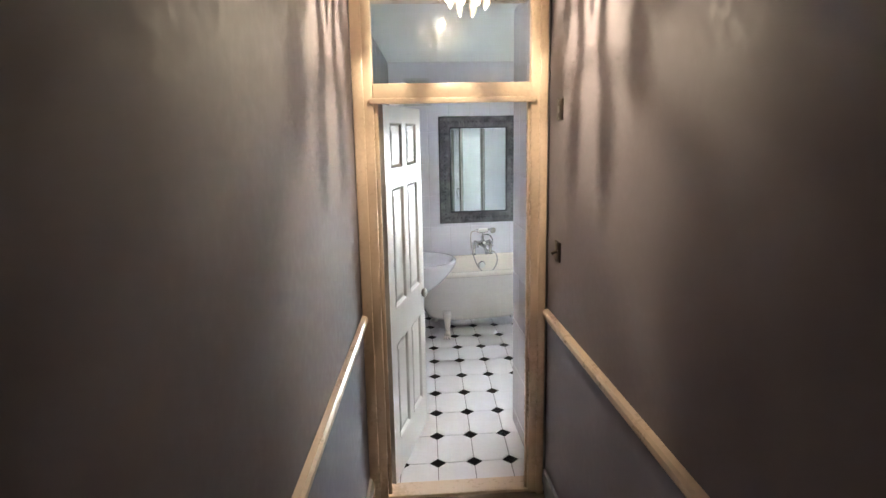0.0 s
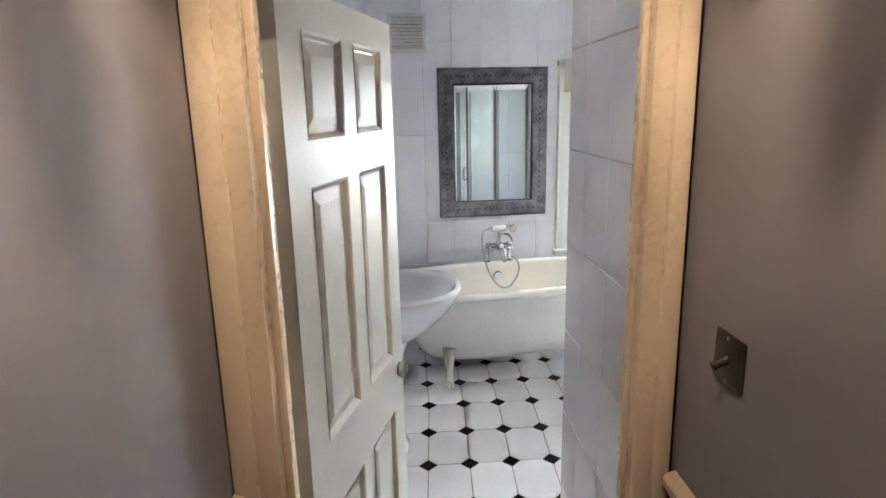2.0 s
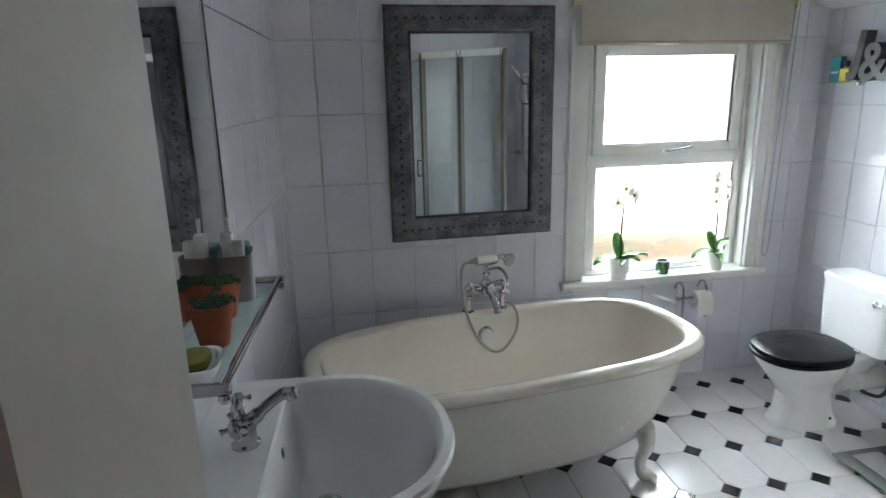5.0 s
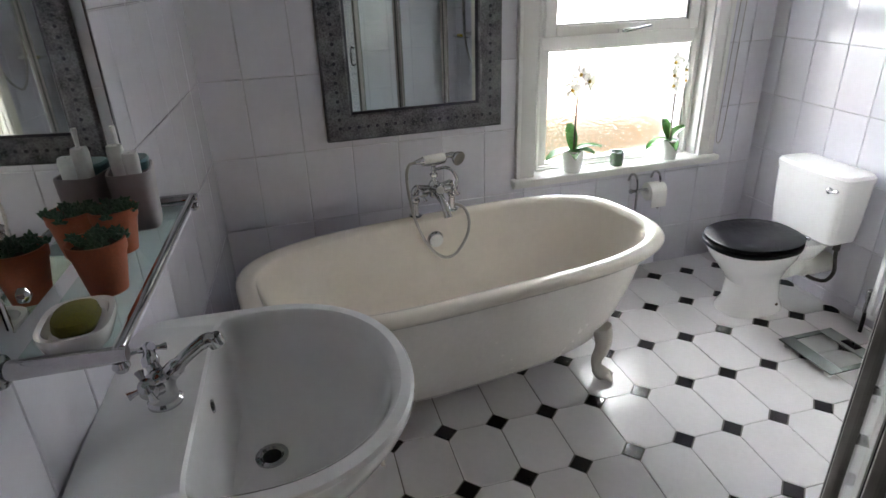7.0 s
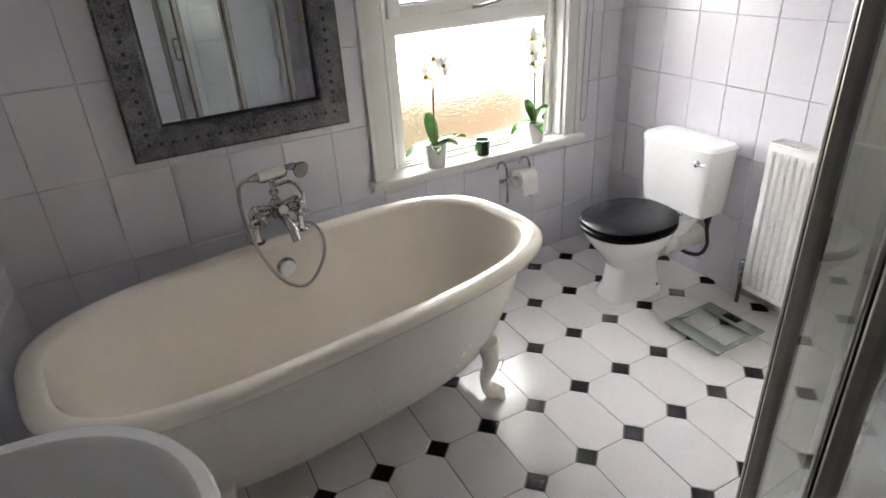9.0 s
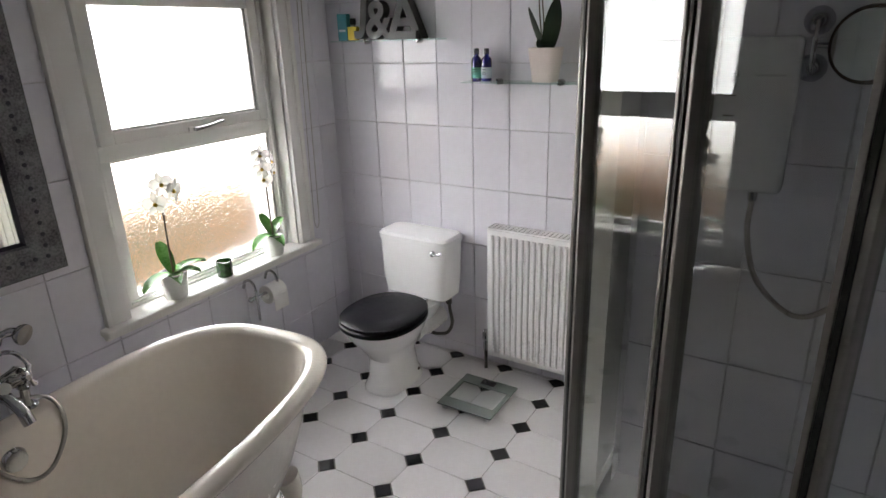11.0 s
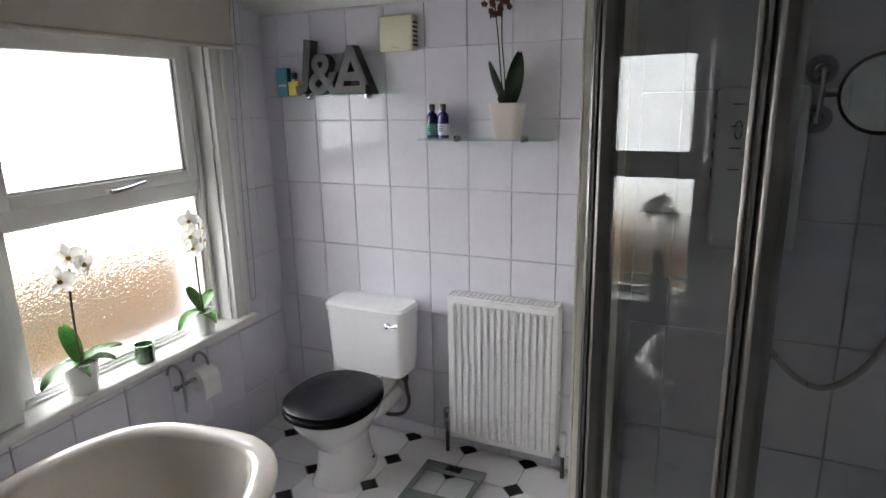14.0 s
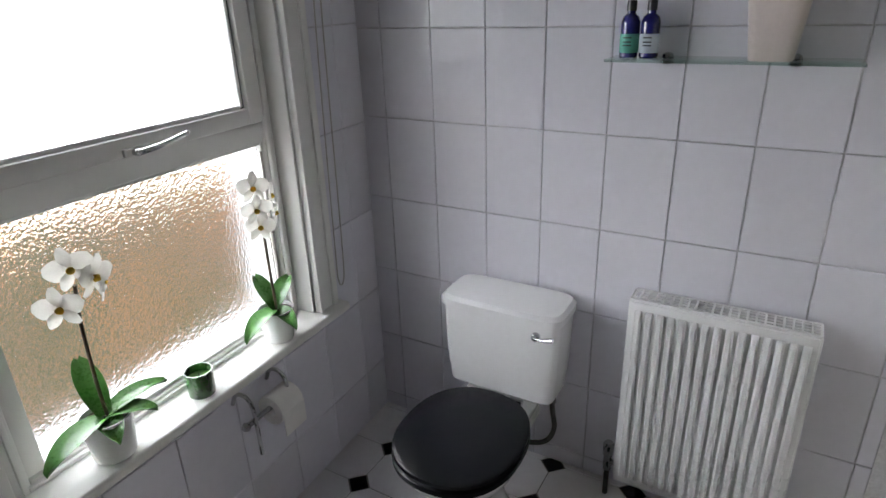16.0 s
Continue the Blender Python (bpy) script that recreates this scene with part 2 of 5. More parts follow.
def outside_glow():
    """Plain blurred distance: white sky above, brick orange and garden green below."""
    m = bpy.data.materials.new("distance_glow")
    m.use_nodes = True
    n, l = m.node_tree.nodes, m.node_tree.links
    b = n["Principled BSDF"]
    b.inputs["Base Color"].default_value = (0, 0, 0, 1)
    b.inputs["Specular IOR Level"].default_value = 0
    tc = n.new("ShaderNodeTexCoord")
    sep = n.new("ShaderNodeSeparateXYZ")
    nz = n.new("ShaderNodeTexNoise")
    nz.inputs["Scale"].default_value, nz.inputs["Detail"].default_value = 1.7, 2
    ramp = n.new("ShaderNodeValToRGB")
    e = ramp.color_ramp.elements
    e[0].position, e[0].color = 0.42, (0.25, 0.35, 0.15, 1)
    e[1].position, e[1].color = 0.58, (1.30, 0.70, 0.35, 1)
    e2 = ramp.color_ramp.elements.new(0.50)
    e2.color = (0.64, 0.58, 0.55, 1)
    l.new(tc.outputs["Object"], nz.inputs["Vector"])
    l.new(nz.outputs["Fac"], ramp.inputs["Fac"])
    l.new(tc.outputs["Object"], sep.inputs[0])
    up = n.new("ShaderNodeMapRange")
    up.interpolation_type = "SMOOTHSTEP"
    up.inputs["From Min"].default_value, up.inputs["From Max"].default_value = 0.0, 0.60
    l.new(sep.outputs["Z"], up.inputs["Value"])
    mx = n.new("ShaderNodeMix")
    mx.data_type = "RGBA"
    mx.inputs[7].default_value = (0.95, 0.97, 1.0, 1)
    l.new(up.outputs[0], mx.inputs[0])
    l.new(ramp.outputs["Color"], mx.inputs[6])
    l.new(mx.outputs[2], b.inputs["Emission Color"])
    st = n.new("ShaderNodeMapRange")
    st.inputs["To Min"].default_value, st.inputs["To Max"].default_value = GROUND_GLOW, HORIZON_GLOW
    l.new(up.outputs[0], st.inputs["Value"])
    hi = n.new("ShaderNodeMapRange")
    hi.interpolation_type = "SMOOTHSTEP"
    hi.inputs["From Min"].default_value, hi.inputs["From Max"].default_value = 1.9, 4.2
    hi.inputs["To Max"].default_value = SKY_GLOW
    l.new(sep.outputs["Z"], hi.inputs["Value"])
    ad = n.new("ShaderNodeMath")
    l.new(st.outputs[0], ad.inputs[0])
    l.new(hi.outputs[0], ad.inputs[1])
    l.new(ad.outputs[0], b.inputs["Emission Strength"])
    return m


# ---- building helpers ----
def obj(name, bm, material, parent=None, label="", smooth=True, m=None):
    me = bpy.data.meshes.new(name)
    bmesh.ops.recalc_face_normals(bm, faces=bm.faces[:])
    bm.to_mesh(me)
    bm.free()
    if material:
        me.materials.append(material)
    ob = new(name, me)
    if smooth:
        me.polygons.foreach_set("use_smooth", [True] * len(me.polygons))
        me.set_sharp_from_angle(angle=radians(35))
    if parent:
        ob.parent = parent
    if m is not None:
        ob.matrix_local = m
    if label:
        ob["label"] = label
    return ob


def part(name, bm, material, parent, label="", smooth=True, m=None):
    return obj(name, bm, material, parent, label, smooth, m)


def thing(name, label, category, m=None, group="", kind=""):
    ob = new(name)
    ob.empty_display_size = 0.05
    if m is not None:
        ob.matrix_world = m
    return tagged(ob, label, category, group, kind)


def add_box(bm, x0, x1, y0, y1, z0, z1, bevel=0.0, seg=2):
    r = bmesh.ops.create_cube(bm, size=1)
    vs = r["verts"]
    for v in vs:
        v.co = ((x0 + x1) / 2 + v.co.x * (x1 - x0), (y0 + y1) / 2 + v.co.y * (y1 - y0), (z0 + z1) / 2 + v.co.z * (z1 - z0))
    if bevel:
        es = list({e for v in vs for e in v.link_edges})
        bmesh.ops.bevel(bm, geom=es, offset=bevel, segments=seg, profile=0.5, affect="EDGES")
    return bm


def box(x0, x1, y0, y1, z0, z1, bevel=0.0, seg=2):
    return add_box(bmesh.new(), x0, x1, y0, y1, z0, z1, bevel, seg)


def boxes(rows, bevel=0.0):
    bm = bmesh.new()
    for r in rows:
        add_box(bm, *r, bevel)
    return bm


def add_loft(bm, rings, cap0=True, cap1=True, closed=True):
    """Skin between rings of points, each with as many points as the others."""
    vs = [[bm.verts.new(p) for p in r] for r in rings]
    k = len(rings[0])
    for a, b in zip(vs, vs[1:]):
        for i in range(k if closed else k - 1):
            j = (i + 1) % k
            bm.faces.new((a[i], a[j], b[j], b[i]))
    if cap0:
        bm.faces.new(vs[0][::-1])
    if cap1:
        bm.faces.new(vs[-1])
    return bm


def loft(rings, cap0=True, cap1=True):
    return add_loft(bmesh.new(), rings, cap0, cap1)


def circle(cx, cy, z, rx, ry=None, k=28, turn=0.0):
    ry = rx if ry is None else ry
    return [(cx + rx * math.cos(2 * math.pi * i / k + turn), cy + ry * math.sin(2 * math.pi * i / k + turn), z) for i in range(k)]


def lathe(profile, k=28, cx=0.0, cy=0.0, cap0=True, cap1=True):
    return loft([circle(cx, cy, z, max(r, 1e-4), None, k) for r, z in profile], cap0, cap1)


def add_tube(bm, pts, r, k=10, cap=True):
    """A round bar along a line of points; r is one radius or one a point."""
    pts = [Vector(p) for p in pts]
    rs = r if isinstance(r, (list, tuple)) else [r] * len(pts)
    rings, side = [], None
    for i, p in enumerate(pts):
        d = (pts[min(i + 1, len(pts) - 1)] - pts[max(i - 1, 0)]).normalized()
        if side is None:
            side = d.orthogonal().normalized()
        side = (side - d * side.dot(d)).normalized()
        up = d.cross(side)
        rings.append([tuple(p + rs[i] * (math.cos(2 * math.pi * a / k) * side + math.sin(2 * math.pi * a / k) * up)) for a in range(k)])
    return add_loft(bm, rings, cap, cap)


def tube(pts, r, k=10, cap=True):
    return add_tube(bmesh.new(), pts, r, k, cap)


def smooth_line(pts, n=8):
    """Catmull-Rom line through points."""
    p = [Vector(a) for a in pts]
    p = [2 * p[0] - p[1], *p, 2 * p[-1] - p[-2]]
    out = []
    for a, b, c, d in zip(p, p[1:], p[2:], p[3:]):
        for i in range(n):
            t = i / n
            out.append(0.5 * ((2 * b) + (c - a) * t + (2 * a - 5 * b + 4 * c - d) * t * t + (3 * b - a - 3 * c + d) * t ** 3))
    out.append(p[-2])
    return out


def prism(outline, z0, z1):
    return loft([[(x, y, z0) for x, y in outline], [(x, y, z1) for x, y in outline]])


def super_ring(cx, cy, z, a, b, p=2.0, k=48, front=1.0):
    """Rounded oblong: p=2 is an ellipse, more is squarer."""
    out = []
    for i in range(k):
        t = 2 * math.pi * i / k
        c, s = math.cos(t), math.sin(t)
        out.append((cx + a * math.copysign(abs(c) ** (2 / p), c), cy + b * math.copysign(abs(s) ** (2 / p), s), z))
    return out


# wall frames: x to the right as one faces the wall, y into the wall, z up
BW = pose(0, 1.24, 0, 0, 0, 2.5)
LW = pose(-1.605, -0.5, 0, 0, 0, 87.2)
RW = pose(1.225, 0, 0, 0, 0, -90)

TILE_CACHE = {}


def tile_mesh(w, h, material, thick=0.006):
    key = (round(w, 3), round(h, 3), material.name)
    if key not in TILE_CACHE:
        c = 0.0022
        a, b = w / 2, h / 2
        ring = lambda i, y: [(-a + i, y, -b + i), (a - i, y, -b + i), (a - i, y, b - i), (-a + i, y, b - i)]
        bm = loft([ring(0, 0), ring(0, -thick + c), ring(c, -thick)], False, True)
        me = bpy.data.meshes.new("tile")
        bmesh.ops.recalc_face_normals(bm, faces=bm.faces[:])
        bm.to_mesh(me)
        bm.free()
        me.materials.append(material)
        TILE_CACHE[key] = me
    return TILE_CACHE[key]


def tile_wall(wall, m, x0, x1, z0, z1, ox, oz, pw, ph, holes=(), top=None, material=None):
    """Separate glazed tiles on a wall's face, cut round holes and under a sloping top."""
    gap = 0.0020
    material = material or TILE
    i0, i1 = math.floor((x0 - ox) / pw), math.ceil((x1 - ox) / pw)
    j0, j1 = math.floor((z0 - oz) / ph), math.ceil((z1 - oz) / ph)
    for i in range(i0, i1):
        for j in range(j0, j1):
            a0, a1 = max(ox + i * pw, x0), min(ox + (i + 1) * pw, x1)
            b0, b1 = max(oz + j * ph, z0), min(oz + (j + 1) * ph, z1)
            if top:
                b1 = min(b1, top((a0 + a1) / 2))
            rects = [(a0, a1, b0, b1)]
            for h0, h1, g0, g1 in holes:
                nxt = []
                for r0, r1, s0, s1 in rects:
                    if r1 <= h0 or r0 >= h1 or s1 <= g0 or s0 >= g1:
                        nxt.append((r0, r1, s0, s1))
                        continue
                    if s0 < g0:
                        nxt.append((r0, r1, s0, g0))
                    if s1 > g1:
                        nxt.append((r0, r1, g1, s1))
                    c0, c1 = max(s0, g0), min(s1, g1)
                    if r0 < h0:
                        nxt.append((r0, h0, c0, c1))
                    if r1 > h1:
                        nxt.append((h1, r1, c0, c1))
                rects = nxt
            for r0, r1, s0, s1 in rects:
                w, h = r1 - r0 - gap, s1 - s0 - gap
                if w < 0.012 or h < 0.012:
                    continue
                ob = new("tile", tile_mesh(w, h, material))
                ob.parent = wall
                tilt = pose(0, 0, 0, random.uniform(-0.25, 0.25), 0, random.uniform(-0.25, 0.25))
                ob.matrix_world = m @ pose((r0 + r1) / 2, random.uniform(-0.0004, 0.0004), (s0 + s1) / 2) @ tilt


# ---- structure: corridor and bathroom shell ----
def wall(name, bm, material, m, label, category="wall"):
    ob = obj(name, bm, material, None, smooth=False)
    ob.matrix_world = m
    return tagged(ob, label, category, kind="structure")


I4 = Matrix.Identity(4)
CZ = 2.45            # flat ceiling height
EAVE = 1.925         # ceiling height at the toilet wall
slope = lambda x: min(CZ, EAVE + (1.225 - x) * 0.375)

floor = wall("floor", box(-1.95, 1.4, -2.03, 1.45, -0.12, -0.004), FGROUT, I4, "white octagon tiles with small black dot tiles", "floor")
hall_floor = wall("hall_floor", box(-2.1, -0.68, -6.6, -2.0, -0.12, -0.002), CARPET, I4, "beige carpet in the corridor", "floor")
threshold = wall("threshold", box(-1.56, -0.83, -2.11, -1.99, -0.004, 0.014, 0.004), CREAM, I4, "cream painted wooden door threshold", "threshold")

# window wall with its opening
WX0, WX1, WZ0, WZ1 = -0.085, 0.866, 0.575, 1.83
SILL = 0.605         # top of the window sill
wall_north = wall("wall_north", boxes([(-1.85, WX0, 0.0, 0.28, -0.1, 2.6), (WX1, 1.45, 0.0, 0.28, -0.1, 2.6),
                                       (WX0, WX1, 0.0, 0.28, -0.1, WZ0), (WX0, WX1, 0.0, 0.28, WZ1, 2.6)]), GROUT, BW, "white glazed tiles on the window wall")
wall_east = wall("wall_east", box(-1.45, 2.2, 0.0, 0.2, -0.1, 2.6), GROUT, RW, "white glazed tiles behind toilet and radiator")
wall_west = wall("wall_west", box(-1.62, 1.95, 0.0, 0.2, -0.1, 2.6), GROUT, LW, "white glazed tiles above the washbasin")
# partition beside the door, tiled on the bathroom side
wall_partition = wall("wall_partition", boxes([(-0.775, -0.655, -2.11, -1.34, -0.1, 2.6), (-0.655, 0.74, -1.62, -1.46, -0.1, 2.6), (0.62, 0.74, -1.46, -0.44, -0.1, 2.6)]), GROUT, I4, "tiled partition and shower alcove")
wall_south = wall("wall_south", boxes([(-1.95, -1.60, -2.11, -1.98, -0.1, 2.6), (-1.60, -0.65, -2.11, -1.98, 2.42, 3.1)]), PLASTER, I4, "white painted wall above the door")
HL = pose(-1.634, -2.12, 0, 0, 0, -3.3)   # the corridor widens a little towards its far end
hall_west = wall("hall_wall_west", box(-0.12, 0.0, -4.6, 0.0, -0.1, 3.05), MAUVE, HL, "mauve grey painted corridor wall")
hall_east = wall("hall_wall_east", box(-0.765, -0.65, -6.6, -2.11, -0.1, 3.05), MAUVE, I4, "mauve grey painted corridor wall")
hall_end = wall("hall_wall_south", box(-2.1, -0.65, -6.7, -6.6, -0.1, 3.05), MAUVE, I4, "mauve grey corridor end wall")
hall_ceiling = wall("hall_ceiling", box(-2.1, -0.65, -6.6, -2.0, 3.0, 3.12), HALLCEIL, I4, "unseen corridor ceiling, darkened to cut bounced light", "ceiling")
bm = bmesh.new()
xk = 1.225 - (CZ - EAVE) / 0.375
add_loft(bm, [[(1.5, y, slope(1.5)), (xk, y, CZ), (-2.0, y, CZ), (-2.0, y, CZ + 0.15), (1.5, y, CZ + 0.15)] for y in (-2.05, 1.6)])
ceiling = wall("ceiling", bm, PLASTER, I4, "white sloping plaster ceiling", "ceiling")
# lower dado colour, a thin paint skin on the corridor walls
for nm, xa, xb, mm, y0, y1 in (("dado_panel_west", 0.0, 0.003, HL, -4.5, -0.01), ("dado_panel_east", -0.768, -0.765, I4, -6.6, -2.13)):
    wall(nm, box(xa, xb, y0, y1, 0.0, 0.91), LILAC, mm, "lilac grey paint below the dado rail", "wall")


def moulding(name, sign, z0, z1, depth, mm, xw, y0, y1, material, label):
    """A rail along a corridor wall with a rounded, stepped profile."""
    prof = [(0, z0), (depth * 0.45, z0 + 0.006), (depth * 0.55, z0 + (z1 - z0) * 0.3), (depth, z0 + (z1 - z0) * 0.5), (depth, z0 + (z1 - z0) * 0.78), (depth * 0.7, z1 - 0.004), (0, z1)]
    bm = loft([[(xw + sign * d, y, z) for d, z in prof] for y in (y0, y1)])
    ob = obj(name, bm, material, None)
    ob.matrix_world = mm
    return tagged(ob, label, "trim", kind="structure")


for z0, z1, dep, ml, mr, nm, lb in ((0.902, 0.962, 0.026, CREAM, CREAM, "dado_rail", "cream painted timber dado rail"), (0.0, 0.14, 0.018, GLOSSWHITE, LILAC, "baseboard", "painted skirting board")):
    moulding(nm, 1, z0, z1, dep, HL, 0.003, -4.5, -0.02, ml, lb)
    moulding(nm, -1, z0, z1, dep, I4, -0.768, -6.6, -2.145, mr, lb)

# distance outside the window
backdrop = obj("backdrop", box(-6, 6, 0, 0.05, -3.2, 6), outside_glow(), None, smooth=False)
backdrop.matrix_world = pose(0.3, 5.2, 0.0)
tagged(backdrop, "blurred garden, brick wall and white sky", "backdrop", kind="structure")


# ---- door, frame and transom ----
def door_frame():
    f = thing("door_frame", "cream painted door frame with glazed transom above", "door frame", kind="structure")
    yf, yb = -2.125, -1.975
    xl, xr = -1.545, -0.850
    part("jamb", box(-1.605, xl, yf, yb, 0, 2.42, 0.004), CREAM, f)
    part("jamb", box(xr, -0.777, yf, -2.072, 0, 2.42, 0.004), CREAM, f)
    part("door_stop", box(xl, xl + 0.018, -2.09, -2.05, 0.014, 1.918, 0.003), CREAM, f)
    part("door_stop", box(xr - 0.012, xr, -2.10, -2.075, 0.014, 1.918, 0.003), CREAM, f)
    part("head", box(xl, xr, yf - 0.008, yb, 1.918, 1.992, 0.005), CREAM, f)
    part("head_bead", box(xl - 0.015, xr + 0.015, yf - 0.022, yf - 0.004, 1.905, 1.93, 0.006), CREAM, f)
    part("transom_head", box(xl, xr, yf, yb, 2.345, 2.42, 0.004), CREAM, f)
    part("architrave", box(-1.632, -1.585, yf - 0.018, yf, 0, 2.46, 0.006), CREAM, f)
    part("architrave", box(-0.815, -0.779, yf - 0.018, yf, 0, 2.46, 0.006), CREAM, f)
    part("architrave", box(-1.632, -0.779, yf - 0.018, yf, 2.40, 2.47, 0.006), CREAM, f)
    for z in (0.25, 1.758):
        hg = part("hinge", box(-1.5455, -1.5395, -2.060, -1.982, z - 0.05, z + 0.05), DARKMETAL, f, "dark bronze butt hinge")
        part("pin", tube([(-1.538, -1.985, z - 0.055), (-1.538, -1.985, z + 0.055)], 0.007), DARKMETAL, hg)
    p = part("transom_pane", box(xl, xr, -2.06, -2.054, 1.992, 2.345), CLEAR, f, "clear glass transom pane", smooth=False)
    p.visible_shadow = False
    return f


door_frame()


def panel_door():
    """Six-panel door, hinge edge at the origin, leaf along +x, thickness in y."""
    w, h, t = 0.715, 1.895, 0.042
    d = thing("door", "off-white painted six-panel door standing open into the bathroom", "door", pose(-1.528, -2.0, 0.016, 0, 0, 74.5))
    d["kind"] = "structure"
    cols = [(0.105, 0.315), (0.40, 0.61)]
    rows = [(0.20, 0.715), (0.905, 1.50), (1.597, 1.815)]
    # leaf grid with the panel holes left out
    bm = bmesh.new()
    xs = [0, cols[0][0], cols[0][1], cols[1][0], cols[1][1], w]
    zs = [0, rows[0][0], rows[0][1], rows[1][0], rows[1][1], rows[2][0], rows[2][1], h]
    for i in range(5):
        for j in range(7):
            if i in (1, 3) and j in (1, 3, 5):
                continue
            add_box(bm, xs[i], xs[i + 1], -t / 2, t / 2, zs[j], zs[j + 1])
    bmesh.ops.remove_doubles(bm, verts=bm.verts[:], dist=0.0005)
    part("leaf", bm, DOORPAINT, d, smooth=False)
    for x0, x1 in cols:
        for z0, z1 in rows:
            q = bmesh.new()
            for s in (-1, 1):
                ring = lambda i, y: [(x0 + i, s * y, z0 + i), (x1 - i, s * y, z0 + i), (x1 - i, s * y, z1 - i), (x0 + i, s * y, z1 - i)]
                add_loft(q, [ring(0.0, t / 2 + 0.0015), ring(0.006, t / 2 - 0.002), ring(0.012, t / 2 - 0.011), ring(0.016, t / 2 - 0.012), ring(0.045, t / 2 - 0.004), ring(0.05, t / 2 - 0.004)], False, True)
            part("panel", q, DOORPAINT, d, smooth=False)
    for s in (-1, 1):
        rot = pose(0.668, s * t / 2, 0.835, 90 * s, 0, 0)
        k = part("knob", lathe([(0.026, 0), (0.026, 0.004), (0.012, 0.010), (0.010, 0.030), (0.020, 0.040), (0.027, 0.052), (0.026, 0.062), (0.014, 0.069), (0.002, 0.071)], 24), STEEL, d, "satin metal door knob", m=rot)
    part("latch_plate", box(w, w + 0.002, -0.012, 0.012, 0.81, 0.88), STEEL, d)
    return d


panel_door()


def switch_plate(z, category, label, toggle):
    s = thing("light_switch" if toggle else "wall_control", label, category, pose(-0.7652, -2.300, z, 0, 0, -90))
    part("plate", box(-0.043, 0.043, -0.007, 0, -0.043, 0.043, 0.003), DARKMETAL, s)
    part("inset", box(-0.034, 0.034, -0.0085, -0.006, -0.034, 0.034, 0.001), DARKMETAL, s)
    if toggle:
        part("toggle", tube([(0, -0.006, 0.0), (0.0, -0.018, -0.004), (0, -0.032, -0.010)], [0.009, 0.006, 0.008]), DARKMETAL, s, "metal toggle lever")
    else:
        part("rocker", box(-0.010, 0.010, -0.011, -0.008, -0.015, 0.015, 0.001), STEEL, s)
    for dz in (-0.037, 0.037):
        part("screw", lathe([(0.004, 0), (0.004, 0.002), (0.001, 0.003)], 10), STEEL, s, m=pose(0, -0.007, dz, 90, 0, 0))
    return s


switch_plate(1.265, "light switch", "brushed metal toggle light switch on corridor wall", True)
switch_plate(1.865, "wall switch", "small metal fan isolator plate on corridor wall", False)


def chandelier():
    c = thing("chandelier", "small crystal chandelier with a warm bulb", "chandelier", pose(-1.19, -2.68, 2.325))
    part("rod", tube([(0, 0, 0.70), (0, 0, 0.10)], 0.006), CHROME, c)
    part("ceiling_cup", lathe([(0.05, 0.70), (0.045, 0.68), (0.012, 0.66)], 20), CHROME, c)
    for r, z, drop in ((0.135, 0.035, 1.0), (0.125, -0.005, 1.0), (0.098, -0.04, 1.15), (0.065, -0.07, 1.15), (0.03, -0.095, 1.2)):
        ring = [(r * math.cos(a * math.pi / 16), r * math.sin(a * math.pi / 16), z) for a in range(33)]
        part("ring", tube(ring, 0.003, 6), CHROME, c)
        k = int(r * (165 if r > 0.11 else 125))
        for i in range(k):
            a = 2 * math.pi * (i + 0.5 * (drop > 1)) / k
            part("crystal", lathe([(0.001, 0.0), (0.008, -0.008), (0.0115, -0.032), (0.008, -0.055), (0.001, -0.066)], 6), CRYSTAL, c, smooth=False, m=pose(r * math.cos(a), r * math.sin(a), z + 0.004 * math.sin(i * 5.0), 0, 0, i * 17))
    part("bulb", lathe([(0.012, 0.06), (0.014, 0.045), (0.024, 0.02), (0.018, -0.006), (0.002, -0.016)], 14), BULB, c, "glowing warm bulb")
    # plate added over the crystals to stop the bulb's upward light
    part("top_plate", lathe([(0.008, 0.085), (0.125, 0.062), (0.138, 0.05), (0.134, 0.048), (0.12, 0.058), (0.008, 0.08)], 32), CHROME, c, "added chrome plate blocking upward light")
    return c


chandelier()
lamp("chandelier_light", "POINT", CORRIDOR_WATTS, (1.0, 0.765, 0.54), pose(-1.19, -2.68, 2.297), 0.008)


